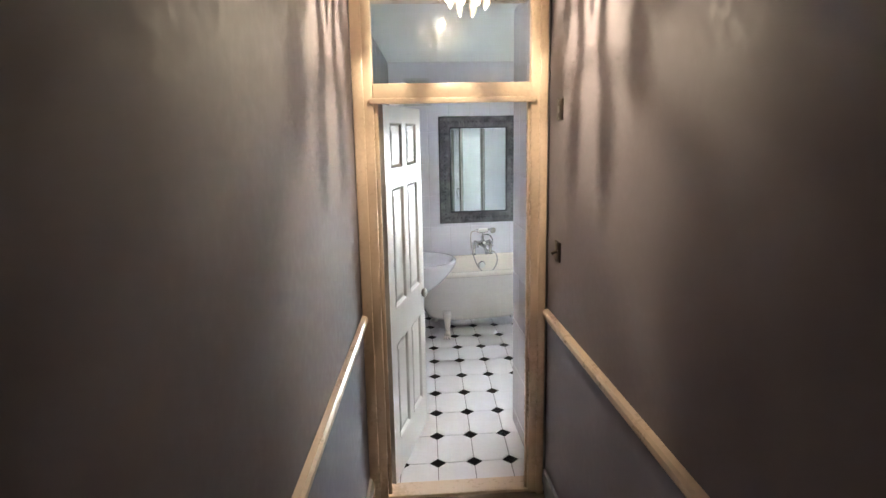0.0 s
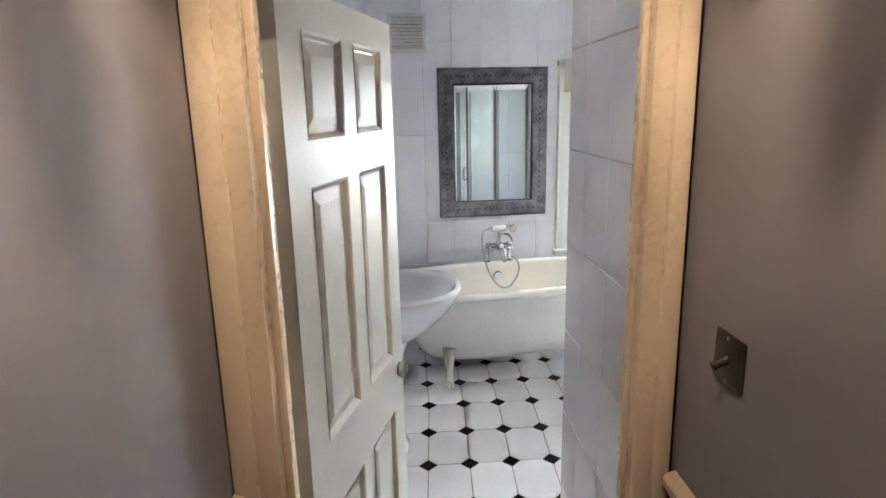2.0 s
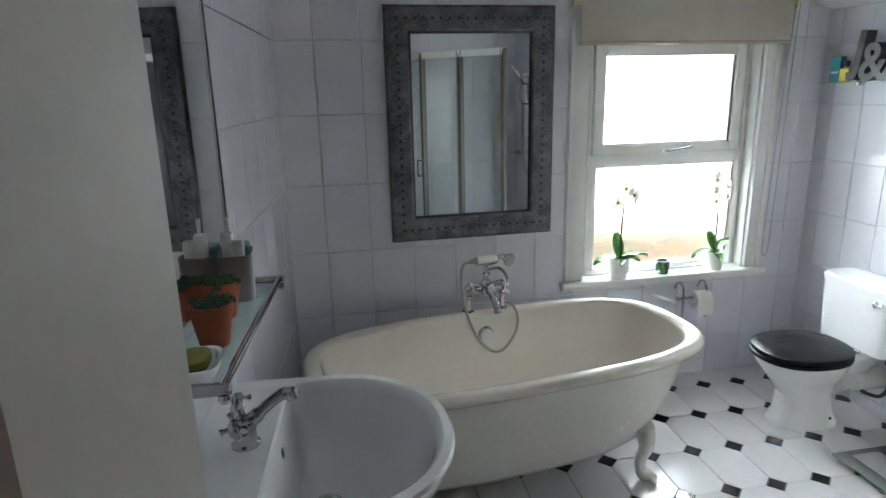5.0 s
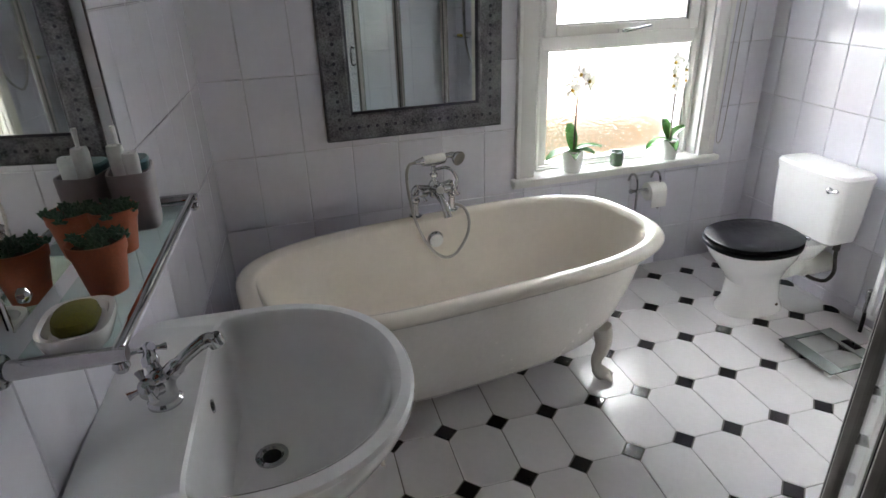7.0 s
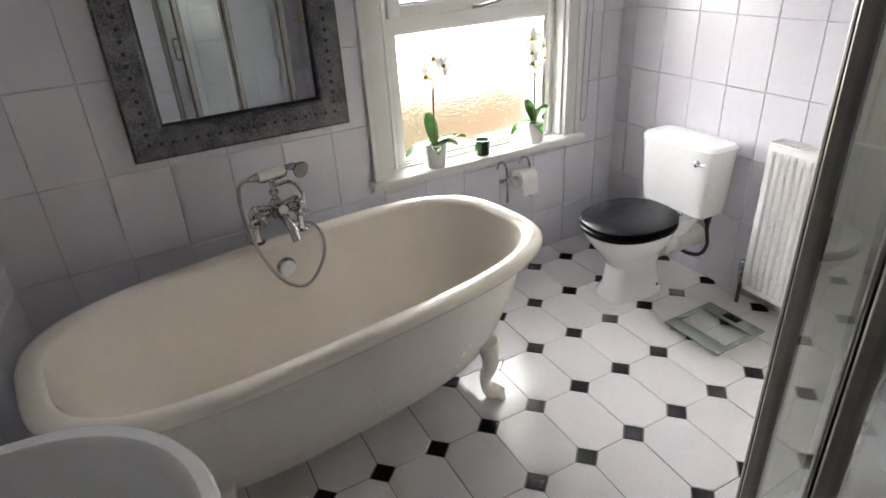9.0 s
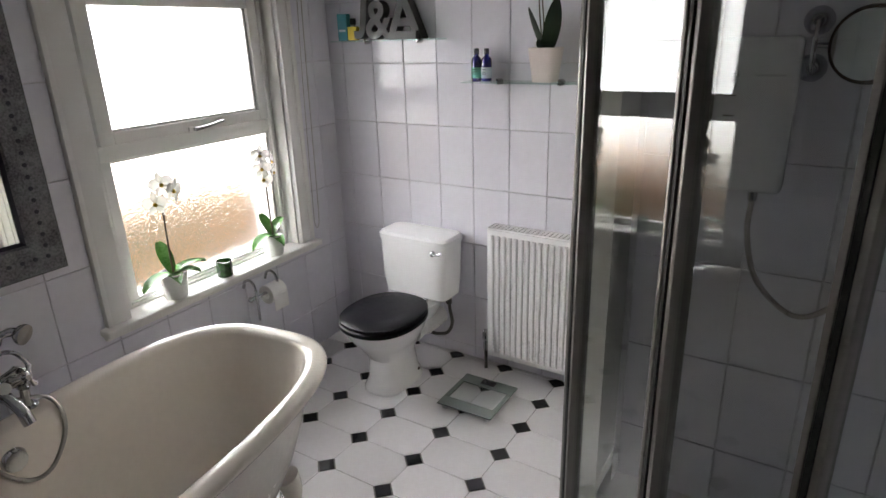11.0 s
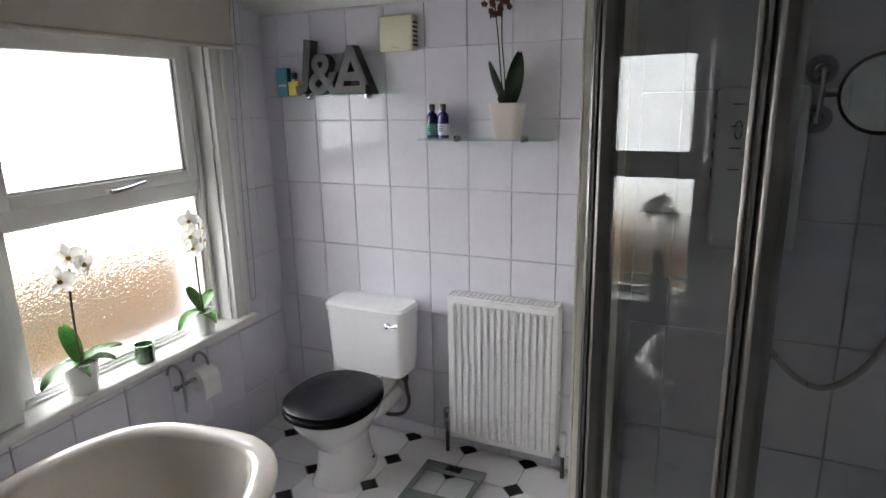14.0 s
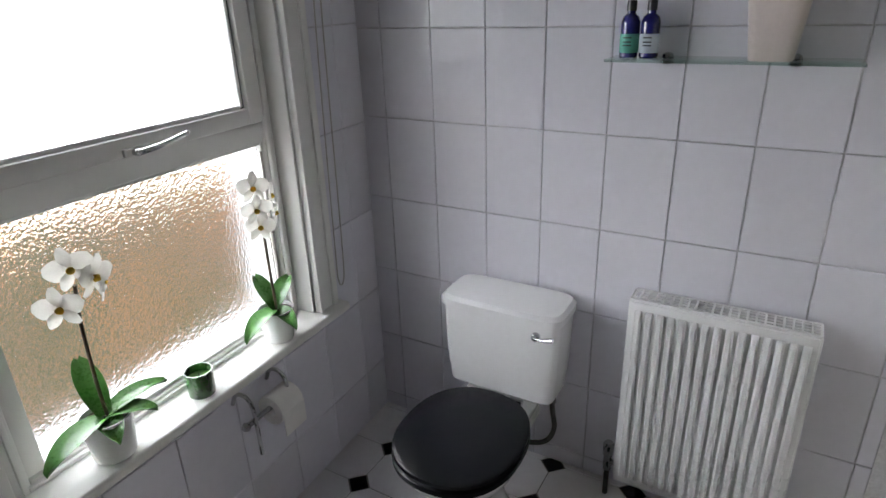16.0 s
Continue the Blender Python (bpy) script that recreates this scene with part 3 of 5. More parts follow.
# ---- window, sill, blind ----
def window():
    w = thing("window_1", "white painted timber window with frosted panes", "window", BW, kind="structure")
    y0, y1 = 0.065, 0.125     # frame depth inside the reveal
    zs = SILL
    # architrave boards on the wall face
    part("architrave", boxes([(-0.172, -0.080, -0.022, 0.0, zs, 1.87), (-0.178, -0.158, -0.03, 0.0, zs, 1.87)], 0.004), GLOSSWHITE, w)
    part("architrave", boxes([(0.862, 0.945, -0.022, 0.0, zs, 1.87), (0.925, 0.952, -0.03, 0.0, zs, 1.87), (0.862, 0.876, -0.027, 0.0, zs, 1.87)], 0.004), GLOSSWHITE, w)
    part("architrave", box(-0.172, 0.952, -0.022, 0.0, 1.83, 1.91, 0.004), GLOSSWHITE, w)
    # linings of the reveal
    part("reveal_lining", box(WX0, WX0 + 0.012, 0.0, 0.20, zs, 1.83, 0.002), GLOSSWHITE, w)
    part("reveal_lining", box(WX1 - 0.012, WX1, 0.0, 0.20, zs, 1.83, 0.002), GLOSSWHITE, w)
    part("reveal_lining", box(WX0, WX1, 0.0, 0.20, 1.82, 1.83, 0.001), GLOSSWHITE, w)
    # outer box frame
    fr = part("window_frame", boxes([(-0.073, -0.018, y0, y1 + 0.03, zs, 1.82), (0.816, 0.854, y0, y1 + 0.03, zs, 1.82), (-0.018, 0.816, y0, y1 + 0.03, 1.772, 1.82),
                                     (-0.018, 0.816, y0, y1 + 0.03, zs, 0.624), (-0.018, 0.816, y0 + 0.002, y1 + 0.03, 1.178, 1.236)], 0.004), GLOSSWHITE, w)
    part("bead", boxes([(0.820, 0.834, y0 - 0.012, y0, zs, 1.80), (-0.040, -0.028, y0 - 0.012, y0, zs, 1.80), (-0.028, 0.820, y0 - 0.012, y0, zs, 0.616)], 0.003), GLOSSWHITE, fr)
    # top-hung opening light
    s = part("sash", boxes([(-0.014, 0.044, y0 - 0.014, y0 + 0.04, 1.238, 1.772), (0.760, 0.812, y0 - 0.014, y0 + 0.04, 1.238, 1.772),
                            (0.044, 0.760, y0 - 0.014, y0 + 0.04, 1.716, 1.772), (0.044, 0.760, y0 - 0.014, y0 + 0.04, 1.238, 1.282)], 0.004), GLOSSWHITE, w)
    part("gasket", boxes([(0.752, 0.760, y0 + 0.004, y0 + 0.012, 1.282, 1.716), (0.044, 0.050, y0 + 0.004, y0 + 0.012, 1.282, 1.716)]), RUBBER, s)
    part("glazing_bead", boxes([(0.742, 0.752, y0 - 0.002, y0 + 0.010, 1.286, 1.712), (0.050, 0.742, y0 - 0.002, y0 + 0.010, 1.282, 1.292)], 0.002), GLOSSWHITE, s)
    p = part("pane", box(0.044, 0.760, y0 + 0.012, y0 + 0.018, 1.282, 1.716), FROSTUP, w, "frosted upper pane", smooth=False)
    p.visible_shadow = False
    low = part("lower_sash", boxes([(-0.018, 0.024, y0 + 0.01, y0 + 0.05, 0.624, 1.178), (0.806, 0.816, y0 + 0.01, y0 + 0.05, 0.624, 1.178),
                                    (0.024, 0.806, y0 + 0.01, y0 + 0.05, 1.168, 1.178), (0.024, 0.806, y0 + 0.01, y0 + 0.05, 0.624, 0.634)], 0.003), GLOSSWHITE, w)
    p = part("pane", box(0.024, 0.806, y0 + 0.026, y0 + 0.032, 0.634, 1.168), FROST, w, "dimpled frosted lower pane", smooth=False)
    p.visible_shadow = False
    part("glazing_stay", boxes([(0.796, 0.806, y0 + 0.006, y0 + 0.014, 0.65, 1.15)], 0.002), STEEL, low)
    # lever fastener on the opening light's bottom rail
    hd = part("fastener", box(0.36, 0.43, y0 - 0.026, y0 - 0.014, 1.240, 1.258, 0.003), GLOSSWHITE, w, "white lever fastener")
    part("lever", tube(smooth_line([(0.385, y0 - 0.026, 1.249), (0.39, y0 - 0.045, 1.250), (0.44, y0 - 0.052, 1.256), (0.52, y0 - 0.044, 1.266)], 5), [0.009] * 4 + [0.007] * 6 + [0.006] * 6), CHROME, hd)
    part("window_sill", box(-0.20, 0.975, -0.058, 0.20, zs - 0.03, zs, 0.008, 3), GLOSSWHITE, w, "worn white painted sill")
    part("sill_apron", box(-0.19, 0.965, -0.026, 0.0, zs - 0.05, zs - 0.03, 0.005), GLOSSWHITE, w)
    return w


window()


def blind():
    b = thing("roller_blind", "cream cloth roller blind rolled up above the window", "blind", BW)
    part("roller", tube([(-0.175, -0.055, 1.955), (0.955, -0.055, 1.955)], 0.026, 20), FABRIC, b)
    part("cloth", box(-0.155, 0.94, -0.084, -0.078, 1.765, 1.955), FABRIC, b, smooth=False)
    part("bottom_bar", tube([(-0.158, -0.081, 1.766), (0.943, -0.081, 1.766)], 0.009, 12), FABRIC, b)
    for x in (-0.185, 0.962):
        part("bracket", boxes([(x - 0.004, x + 0.004, -0.085, 0.0, 1.925, 1.985), (x - 0.012, x + 0.012, -0.004, 0.0, 1.91, 2.0)], 0.002), CREAMPL, b)
    part("end_cap", tube([(-0.20, -0.055, 1.955), (-0.175, -0.055, 1.955)], 0.02, 16), STEEL, b)
    part("pull_chain", tube(smooth_line([(0.962, -0.07, 1.95), (0.957, -0.05, 1.4), (0.955, -0.035, 0.80), (0.962, -0.03, 0.68), (0.985, -0.03, 0.67), (0.992, -0.035, 0.78), (0.99, -0.05, 1.4), (0.985, -0.07, 1.95)], 6), 0.0022, 6), STEEL, b)
    return b


blind()


# ---- mirrors ----
def wall_mirror():
    m = thing("wall_mirror", "large mirror in a hammered pewter frame with punched holes", "mirror", BW @ pose(-0.655, -0.006, 0, 0, 0, 0.5))
    x0, x1, z0, z1, f = -0.395, 0.395, 0.882, 1.935, 0.112
    prof = [(0.0, 0.0), (0.0, -0.024), (0.008, -0.031), (f - 0.012, -0.027), (f - 0.004, -0.022), (f, -0.008)]
    ring = lambda i, y: [(x0 + i, y, z0 + i), (x1 - i, y, z0 + i), (x1 - i, y, z1 - i), (x0 + i, y, z1 - i)]
    part("frame", loft([ring(i, y) for i, y in prof], True, False), PEWTER, m, "tarnished hammered pewter frame", smooth=False)
    part("slip", loft([ring(f - 0.004, -0.0225), ring(f + 0.006, -0.016), ring(f + 0.007, -0.008)], False, False), BLACKCAP, m, "thin black inner slip", smooth=False)
    part("glass", box(x0 + f - 0.002, x1 - f + 0.002, -0.012, -0.004, z0 + f - 0.002, z1 - f + 0.002), MIRRORM, m, "silvered mirror glass", smooth=False)
    hole = lathe([(0.0075, 0.0), (0.0075, 0.0035), (0.004, 0.004)], 8)
    mid = f * 0.5
    spots = [(x0 + mid + i * (x1 - x0 - 2 * mid) / 17, z) for i in range(18) for z in (z0 + mid, z1 - mid)]
    spots += [(x, z0 + mid + i * (z1 - z0 - 2 * mid) / 25) for i in range(1, 25) for x in (x0 + mid, x1 - mid)]
    first = part("stud", hole, BLACKCAP, m, m=pose(spots[0][0], -0.0275, spots[0][1], 90, 0, 0))
    for x, z in spots[1:]:
        o = new("stud", first.data)
        o.parent = m
        o.matrix_local = pose(x, -0.0275, z, 90, 0, 0)
    return m


wall_mirror()


def basin_mirror():
    m = thing("basin_mirror", "frameless wall mirror with chrome clips above the basin", "mirror", LW @ pose(0, -0.006, 0, 0, 0, -0.7))
    x0, x1, z0, z1 = -0.09, 0.495, 1.118, 2.05
    part("glass", box(x0, x1, -0.016, -0.010, z0, z1, 0.0015), MIRRORM, m, "silvered mirror glass", smooth=False)
    part("backing", box(x0 + 0.003, x1 - 0.003, -0.010, -0.0062, z0 + 0.003, z1 - 0.003), BLACKCAP, m, smooth=False)
    part("edge_strip", box(x1, x1 + 0.006, -0.018, -0.0062, z0, z1), CHROME, m, smooth=False)
    for x in (x0 + 0.05, x1 - 0.03):
        part("clip", lathe([(0.011, 0), (0.011, 0.005), (0.004, 0.009)], 16), CHROME, m, m=pose(x, -0.016, z0 + 0.03, 90, 0, 0))
    return m


basin_mirror()


# ---- bath ----
def bath():
    b = thing("bath", "cream roll-top cast iron bath on claw feet", "bath", pose(-0.648, 0.543, 0, 0, 0, 9.0))
    A, B, P = 0.743, 0.333, 3.2
    body = []
    for z, a, c, p in ((0.128, 0.40, 0.11, 2.6), (0.126, 0.50, 0.165, 2.7), (0.140, 0.555, 0.205, 2.8), (0.18, 0.60, 0.240, 2.9), (0.28, 0.655, 0.278, 3.0), (0.40, 0.70, 0.306, 3.1), (0.52, 0.732, 0.326, 3.2), (0.578, A, B, P)):
        body.append(super_ring(0, 0, z, a, c, p, 88))
    part("outer_shell", loft(body, True, False), BATHOUT, b, "cream painted outer shell")
    rim = []
    for k in range(15):
        t = math.pi * (-0.38 + 1.38 * k / 14)
        o = 0.030 + 0.034 * math.cos(t)
        z = 0.587 + 0.025 * math.sin(t)
        rim.append(super_ring(0, 0, z, A - 0.010 + o, B - 0.010 + o, P, 88))
    part("rolled_rim", loft(rim, False, False), ENAMEL, b, "glossy rolled rim")
    ins = []
    for z, a, c, p in ((0.587, A - 0.014, B - 0.014, P), (0.56, A - 0.022, B - 0.022, P), (0.42, 0.678, 0.283, 3.1), (0.30, 0.63, 0.255, 3.0), (0.22, 0.575, 0.225, 2.9), (0.175, 0.50, 0.18, 2.7), (0.162, 0.36, 0.11, 2.5)):
        ins.append(super_ring(0, 0, z, a, c, p, 88))
    part("enamel_tub", loft(ins, False, True), ENAMEL, b, "glossy cream enamel inside")
    ov = part("overflow", lathe([(0.036, 0), (0.036, 0.005), (0.030, 0.014)], 28), CHROME, b, "chrome overflow rose", m=pose(0.022, 0.306, 0.517, 97, 0, 0))
    # white disc puts the window's reflection on the chrome rose into colour
    part("overflow_disc", lathe([(0.028, 0.008), (0.029, 0.020), (0.026, 0.025), (0.004, 0.026)], 28), PLASTICW, ov, "white disc for the window's reflection in the overflow")
    part("plug_hole", lathe([(0.03, 0), (0.03, 0.004), (0.012, 0.003)], 20), CHROME, b, m=pose(0.03, 0.04, 0.163))
    for sx, sy in ((-1, -1), (1, -1), (-1, 1), (1, 1)):
        x, y, dx, dy = (-0.43, sy * 0.165, -0.35, sy * 0.94) if sx < 0 else (0.44, sy * 0.170, 0.80, sy * 0.60)
        L = lambda s: (x + dx * s, y + dy * s)
        line = [(*L(0.072), 0.245), (*L(0.084), 0.200), (*L(0.084), 0.145), (*L(0.066), 0.090), (*L(0.074), 0.044), (*L(0.108), 0.016)]
        q = smooth_line(line, 5)
        n = len(q)
        rs = [0.042 + (0.021 - 0.042) * min(1, i / (n * 0.6)) + (0.009 * math.sin(math.pi * min(1, (i - n * 0.72) / (n * 0.28))) if i > n * 0.72 else 0) for i in range(n)]
        rs[-1] = 0.010
        leg = part("claw_foot", tube(q, rs, 16), BATHOUT, b, "cast iron claw foot")
        for t in (-0.55, 0, 0.55):
            ex, ey = L(0.082)
            part("toe", tube([(ex, ey, 0.028), (ex + 0.035 * (dx - dy * t), ey + 0.035 * (dy + dx * t), 0.020), (ex + 0.052 * (dx - dy * t), ey + 0.052 * (dy + dx * t), 0.007)], [0.016, 0.014, 0.006], 8), BATHOUT, leg)
    return b


bath()


def bath_mixer():
    t = thing("bath_mixer", "chrome bath mixer tap with cradle handset and hose", "tap", pose(-0.660, 0.905, 0.604, 0, 0, 9.0))
    for x in (-1, 1):
        # rim flange, upright union and the elbow into the bridge
        part("leg", lathe([(0.027, 0), (0.027, 0.005), (0.017, 0.010), (0.0135, 0.022), (0.0135, 0.062), (0.019, 0.068), (0.019, 0.078), (0.014, 0.084)], 20), CHROME, t, m=pose(x * 0.082, 0.004, 0.004, 5, 0, 0))
        part("elbow", tube(smooth_line([(x * 0.082, 0.000, 0.078), (x * 0.082, -0.003, 0.108), (x * 0.068, -0.006, 0.124), (x * 0.040, -0.010, 0.122), (x * 0.012, -0.012, 0.116)], 5), [0.016] * 5 + [0.020] * 6 + [0.015] * 10, 16), CHROME, t)
        hd = part("cross_handle", lathe([(0.019, -0.012), (0.020, 0.0), (0.014, 0.010), (0.011, 0.026), (0.015, 0.034), (0.015, 0.042), (0.007, 0.048)], 18), CHROME, t, m=pose(x * 0.050, -0.024, 0.112, 78, 0, x * 38))
        for a in range(4):
            c, q = math.cos(a * math.pi / 2 + 0.5), math.sin(a * math.pi / 2 + 0.5)
            part("spoke", tube([(0.008 * c, 0.008 * q, 0.036), (0.026 * c, 0.026 * q, 0.037), (0.037 * c, 0.037 * q, 0.037)], [0.0055, 0.006, 0.0095], 10), CHROME, hd)
    part("body", lathe([(0.016, -0.034), (0.024, -0.026), (0.028, 0.0), (0.024, 0.026), (0.015, 0.038)], 22), CHROME, t, m=pose(0, -0.012, 0.114))
    dv = part("diverter", lathe([(0.018, 0), (0.016, 0.012), (0.009, 0.022), (0.009, 0.034)], 18), CHROME, t, m=pose(0, -0.034, 0.122, 80, 0, 0))
    part("diverter_button", lathe([(0.013, 0.034), (0.016, 0.038), (0.015, 0.046), (0.003, 0.049)], 18), PLASTICW, dv, "white porcelain button")
    part("spout", tube(smooth_line([(0.0, -0.022, 0.104), (0.004, -0.060, 0.094), (0.008, -0.105, 0.062), (0.010, -0.122, 0.026)], 6), [0.017] * 7 + [0.015] * 6 + [0.0165] * 6, 16), CHROME, t)
    part("column", lathe([(0.016, 0), (0.011, 0.006), (0.010, 0.020), (0.017, 0.024), (0.017, 0.034), (0.0105, 0.040), (0.0095, 0.066), (0.013, 0.070), (0.013, 0.078)], 18), CHROME, t, m=pose(0, -0.012, 0.146))
    cr = part("cradle", tube(smooth_line([(-0.050, -0.014, 0.246), (-0.049, -0.014, 0.228), (-0.030, -0.014, 0.221), (0.032, -0.014, 0.221), (0.051, -0.014, 0.228), (0.052, -0.014, 0.248)], 5), 0.0055, 10), CHROME, t)
    h = part("handset", lathe([(0.015, 0), (0.0175, 0.010), (0.0185, 0.045), (0.0175, 0.082), (0.014, 0.092)], 22), POTW, t, "cream porcelain handset grip", m=pose(-0.044, -0.016, 0.243, 0, 88, 0))
    part("ferrule", tube([(-0.078, -0.016, 0.2395), (-0.060, -0.016, 0.241), (-0.044, -0.016, 0.243)], [0.009, 0.012, 0.015], 14), CHROME, t)
    part("handset_neck", tube(smooth_line([(0.046, -0.016, 0.246), (0.064, -0.018, 0.249), (0.080, -0.026, 0.250), (0.090, -0.040, 0.245)], 4), [0.011] * 6 + [0.013] * 7, 14), CHROME, t)
    part("rose", lathe([(0.013, 0), (0.026, 0.010), (0.030, 0.022), (0.029, 0.027), (0.004, 0.029)], 24), CHROME, t, m=pose(0.086, -0.034, 0.247, 105, 0, 18))
    hose = [(-0.078, -0.016, 0.2395), (-0.108, -0.020, 0.232), (-0.124, -0.030, 0.190), (-0.122, -0.048, 0.10), (-0.104, -0.062, 0.0), (-0.060, -0.075, -0.105), (0.000, -0.078, -0.165), (0.060, -0.074, -0.165), (0.118, -0.066, -0.10), (0.136, -0.052, -0.03), (0.118, -0.026, 0.022), (0.060, 0.006, 0.040), (0.018, 0.004, 0.072)]
    part("hose", tube(smooth_line(hose, 9), 0.0062, 10), STEEL, t, "flexible chrome shower hose")
    part("swan_pipe", tube(smooth_line([(0.010, -0.012, 0.196), (0.046, -0.016, 0.200), (0.078, -0.020, 0.184), (0.098, -0.024, 0.140), (0.090, -0.026, 0.108)], 6), 0.0068, 10), CHROME, t)
    return t


bath_mixer()


# ---- washbasin ----
def basin():
    b = thing("washbasin", "white china washbasin on a pedestal", "washbasin", pose(-1.385, -0.425, 0, 0, 0, -2))
    HY = 0.295

    def edge(back, front, half, z, mid=0.06, k=56):
        """Straight back with rounded corners, bowed front."""
        pts = []
        for i in range(k):
            t = 2 * math.pi * i / k
            c, q = math.cos(t), math.sin(t)
            if c >= 0:
                pts.append((mid + (front - mid) * abs(c) ** (2 / 2.15), half * math.copysign(abs(q) ** (2 / 2.15), q), z))
            else:
                pts.append((mid - (mid - back) * abs(c) ** (2 / 9.0), half * math.copysign(abs(q) ** (2 / 9.0), q), z))
        return pts
    rings = [edge(-0.12, 0.10, 0.10, 0.60), edge(-0.15, 0.16, 0.14, 0.63), edge(-0.19, 0.235, 0.20, 0.69), edge(-0.205, 0.30, 0.255, 0.76), edge(-0.208, 0.335, 0.285, 0.815), edge(-0.21, 0.345, HY, 0.838), edge(-0.21, 0.345, HY, 0.849), edge(-0.206, 0.340, HY - 0.005, 0.856)]
    part("outer_bowl", loft(rings, True, False), CHINA, b)
    top = [edge(-0.206, 0.340, HY - 0.005, 0.856), edge(-0.042, 0.322, HY - 0.030, 0.858), edge(-0.036, 0.314, HY - 0.038, 0.853), edge(-0.032, 0.303, HY - 0.050, 0.832), edge(-0.024, 0.285, HY - 0.068, 0.785), edge(-0.012, 0.245, 0.185, 0.730), edge(0.0, 0.185, 0.125, 0.706), edge(0.03, 0.11, 0.05, 0.699)]
    part("bowl", loft(top, False, True), CHINA, b, "glossy white basin bowl")
    w = part("waste", lathe([(0.031, 0), (0.031, 0.004), (0.023, 0.005), (0.019, 0.001), (0.004, 0.001)], 24), CHROME, b, "chrome plug waste", m=pose(0.065, -0.02, 0.700))
    part("plug_opening", lathe([(0.018, 0.0015), (0.017, 0.002), (0.003, 0.002)], 18), RUBBER, w)
    ov = part("overflow_hole", lathe([(0.014, 0), (0.013, 0.003), (0.009, 0.002)], 18), CHROME, b, m=pose(-0.030, 0.020, 0.808, 0, 82, 0))
    part("overflow_opening", lathe([(0.009, 0.0022), (0.008, 0.003), (0.002, 0.003)], 16), RUBBER, ov)
    ped = [super_ring(-0.03, 0, z, a, c, 2.4, 32) for z, a, c in ((0.0, 0.10, 0.115), (0.02, 0.10, 0.115), (0.06, 0.085, 0.095), (0.30, 0.078, 0.085), (0.52, 0.09, 0.10), (0.60, 0.12, 0.12), (0.63, 0.13, 0.13))]
    part("pedestal", loft(ped), CHINA, b, "white china pedestal")
    return b


basin()


def basin_tap():
    t = thing("basin_tap", "chrome basin mixer with cross handles", "tap", pose(-1.480, -0.432, 0.857, 0, 0, 8))
    part("body", lathe([(0.030, 0), (0.030, 0.005), (0.025, 0.010), (0.023, 0.030), (0.026, 0.046), (0.022, 0.058), (0.010, 0.066)], 24), CHROME, t)
    part("spout", tube(smooth_line([(0.0, 0, 0.040), (0.026, 0.004, 0.060), (0.056, 0.008, 0.082), (0.084, 0.012, 0.096), (0.097, 0.013, 0.094)], 6), [0.016] * 8 + [0.0125] * 9 + [0.0135] * 8, 16), CHROME, t)
    part("nozzle", lathe([(0.0135, 0), (0.0145, 0.004), (0.0145, 0.020), (0.010, 0.022)], 18), CHROME, t, m=pose(0.097, 0.013, 0.102, 180, -16, 0))
    for s in (-1, 1):
        part("arm", tube([(0, s * 0.010, 0.040), (-0.012, s * 0.042, 0.056)], [0.014, 0.012], 14), CHROME, t)
        h = part("cross_handle", lathe([(0.014, -0.010), (0.016, 0.004), (0.011, 0.014), (0.011, 0.022), (0.014, 0.027), (0.006, 0.034)], 16), CHROME, t, m=pose(-0.013, s * 0.046, 0.060, -38 * s, 0, 0))
        for a in range(4):
            c, q = math.cos(a * math.pi / 2 + 0.3), math.sin(a * math.pi / 2 + 0.3)
            part("spoke", tube([(0.006 * c, 0.006 * q, 0.022), (0.020 * c, 0.020 * q, 0.0225), (0.030 * c, 0.030 * q, 0.0225)], [0.0045, 0.005, 0.0078], 8), CHROME, h)
    return t


basin_tap()


# ---- glass shelf over the basin and what stands on it ----
SHZ = 1.080


def basin_shelf():
    s = thing("basin_shelf", "glass shelf with a chrome gallery rail", "shelf", LW)
    x0, x1, y = -0.125, 0.495, -0.147
    part("pane", box(x0 + 0.015, x1 - 0.015, y + 0.012, -0.012, SHZ - 0.006, SHZ, 0.002), SHELFGL, s, "clear glass shelf plate").visible_shadow = False
    part("rail", tube([(x0 - 0.004, y, SHZ + 0.010), (x1 + 0.004, y, SHZ + 0.010)], 0.0085, 16), CHROME, s)
    for x in (x0, x1):
        br = part("bracket", tube([(x, -0.007, SHZ + 0.004), (x, y, SHZ + 0.006), (x, y - 0.012, SHZ + 0.006)], [0.014, 0.012, 0.011], 16), CHROME, s)
        part("end_knob", lathe([(0.009, 0), (0.012, 0.008), (0.008, 0.016), (0.002, 0.018)], 14), CHROME, br, m=pose(x, y, SHZ - 0.004, 180, 0, 0))
        part("rosette", lathe([(0.024, 0), (0.022, 0.006), (0.014, 0.009)], 18), CHROME, br, m=pose(x, -0.006, SHZ + 0.004, 90, 0, 0))
    return s


basin_shelf()


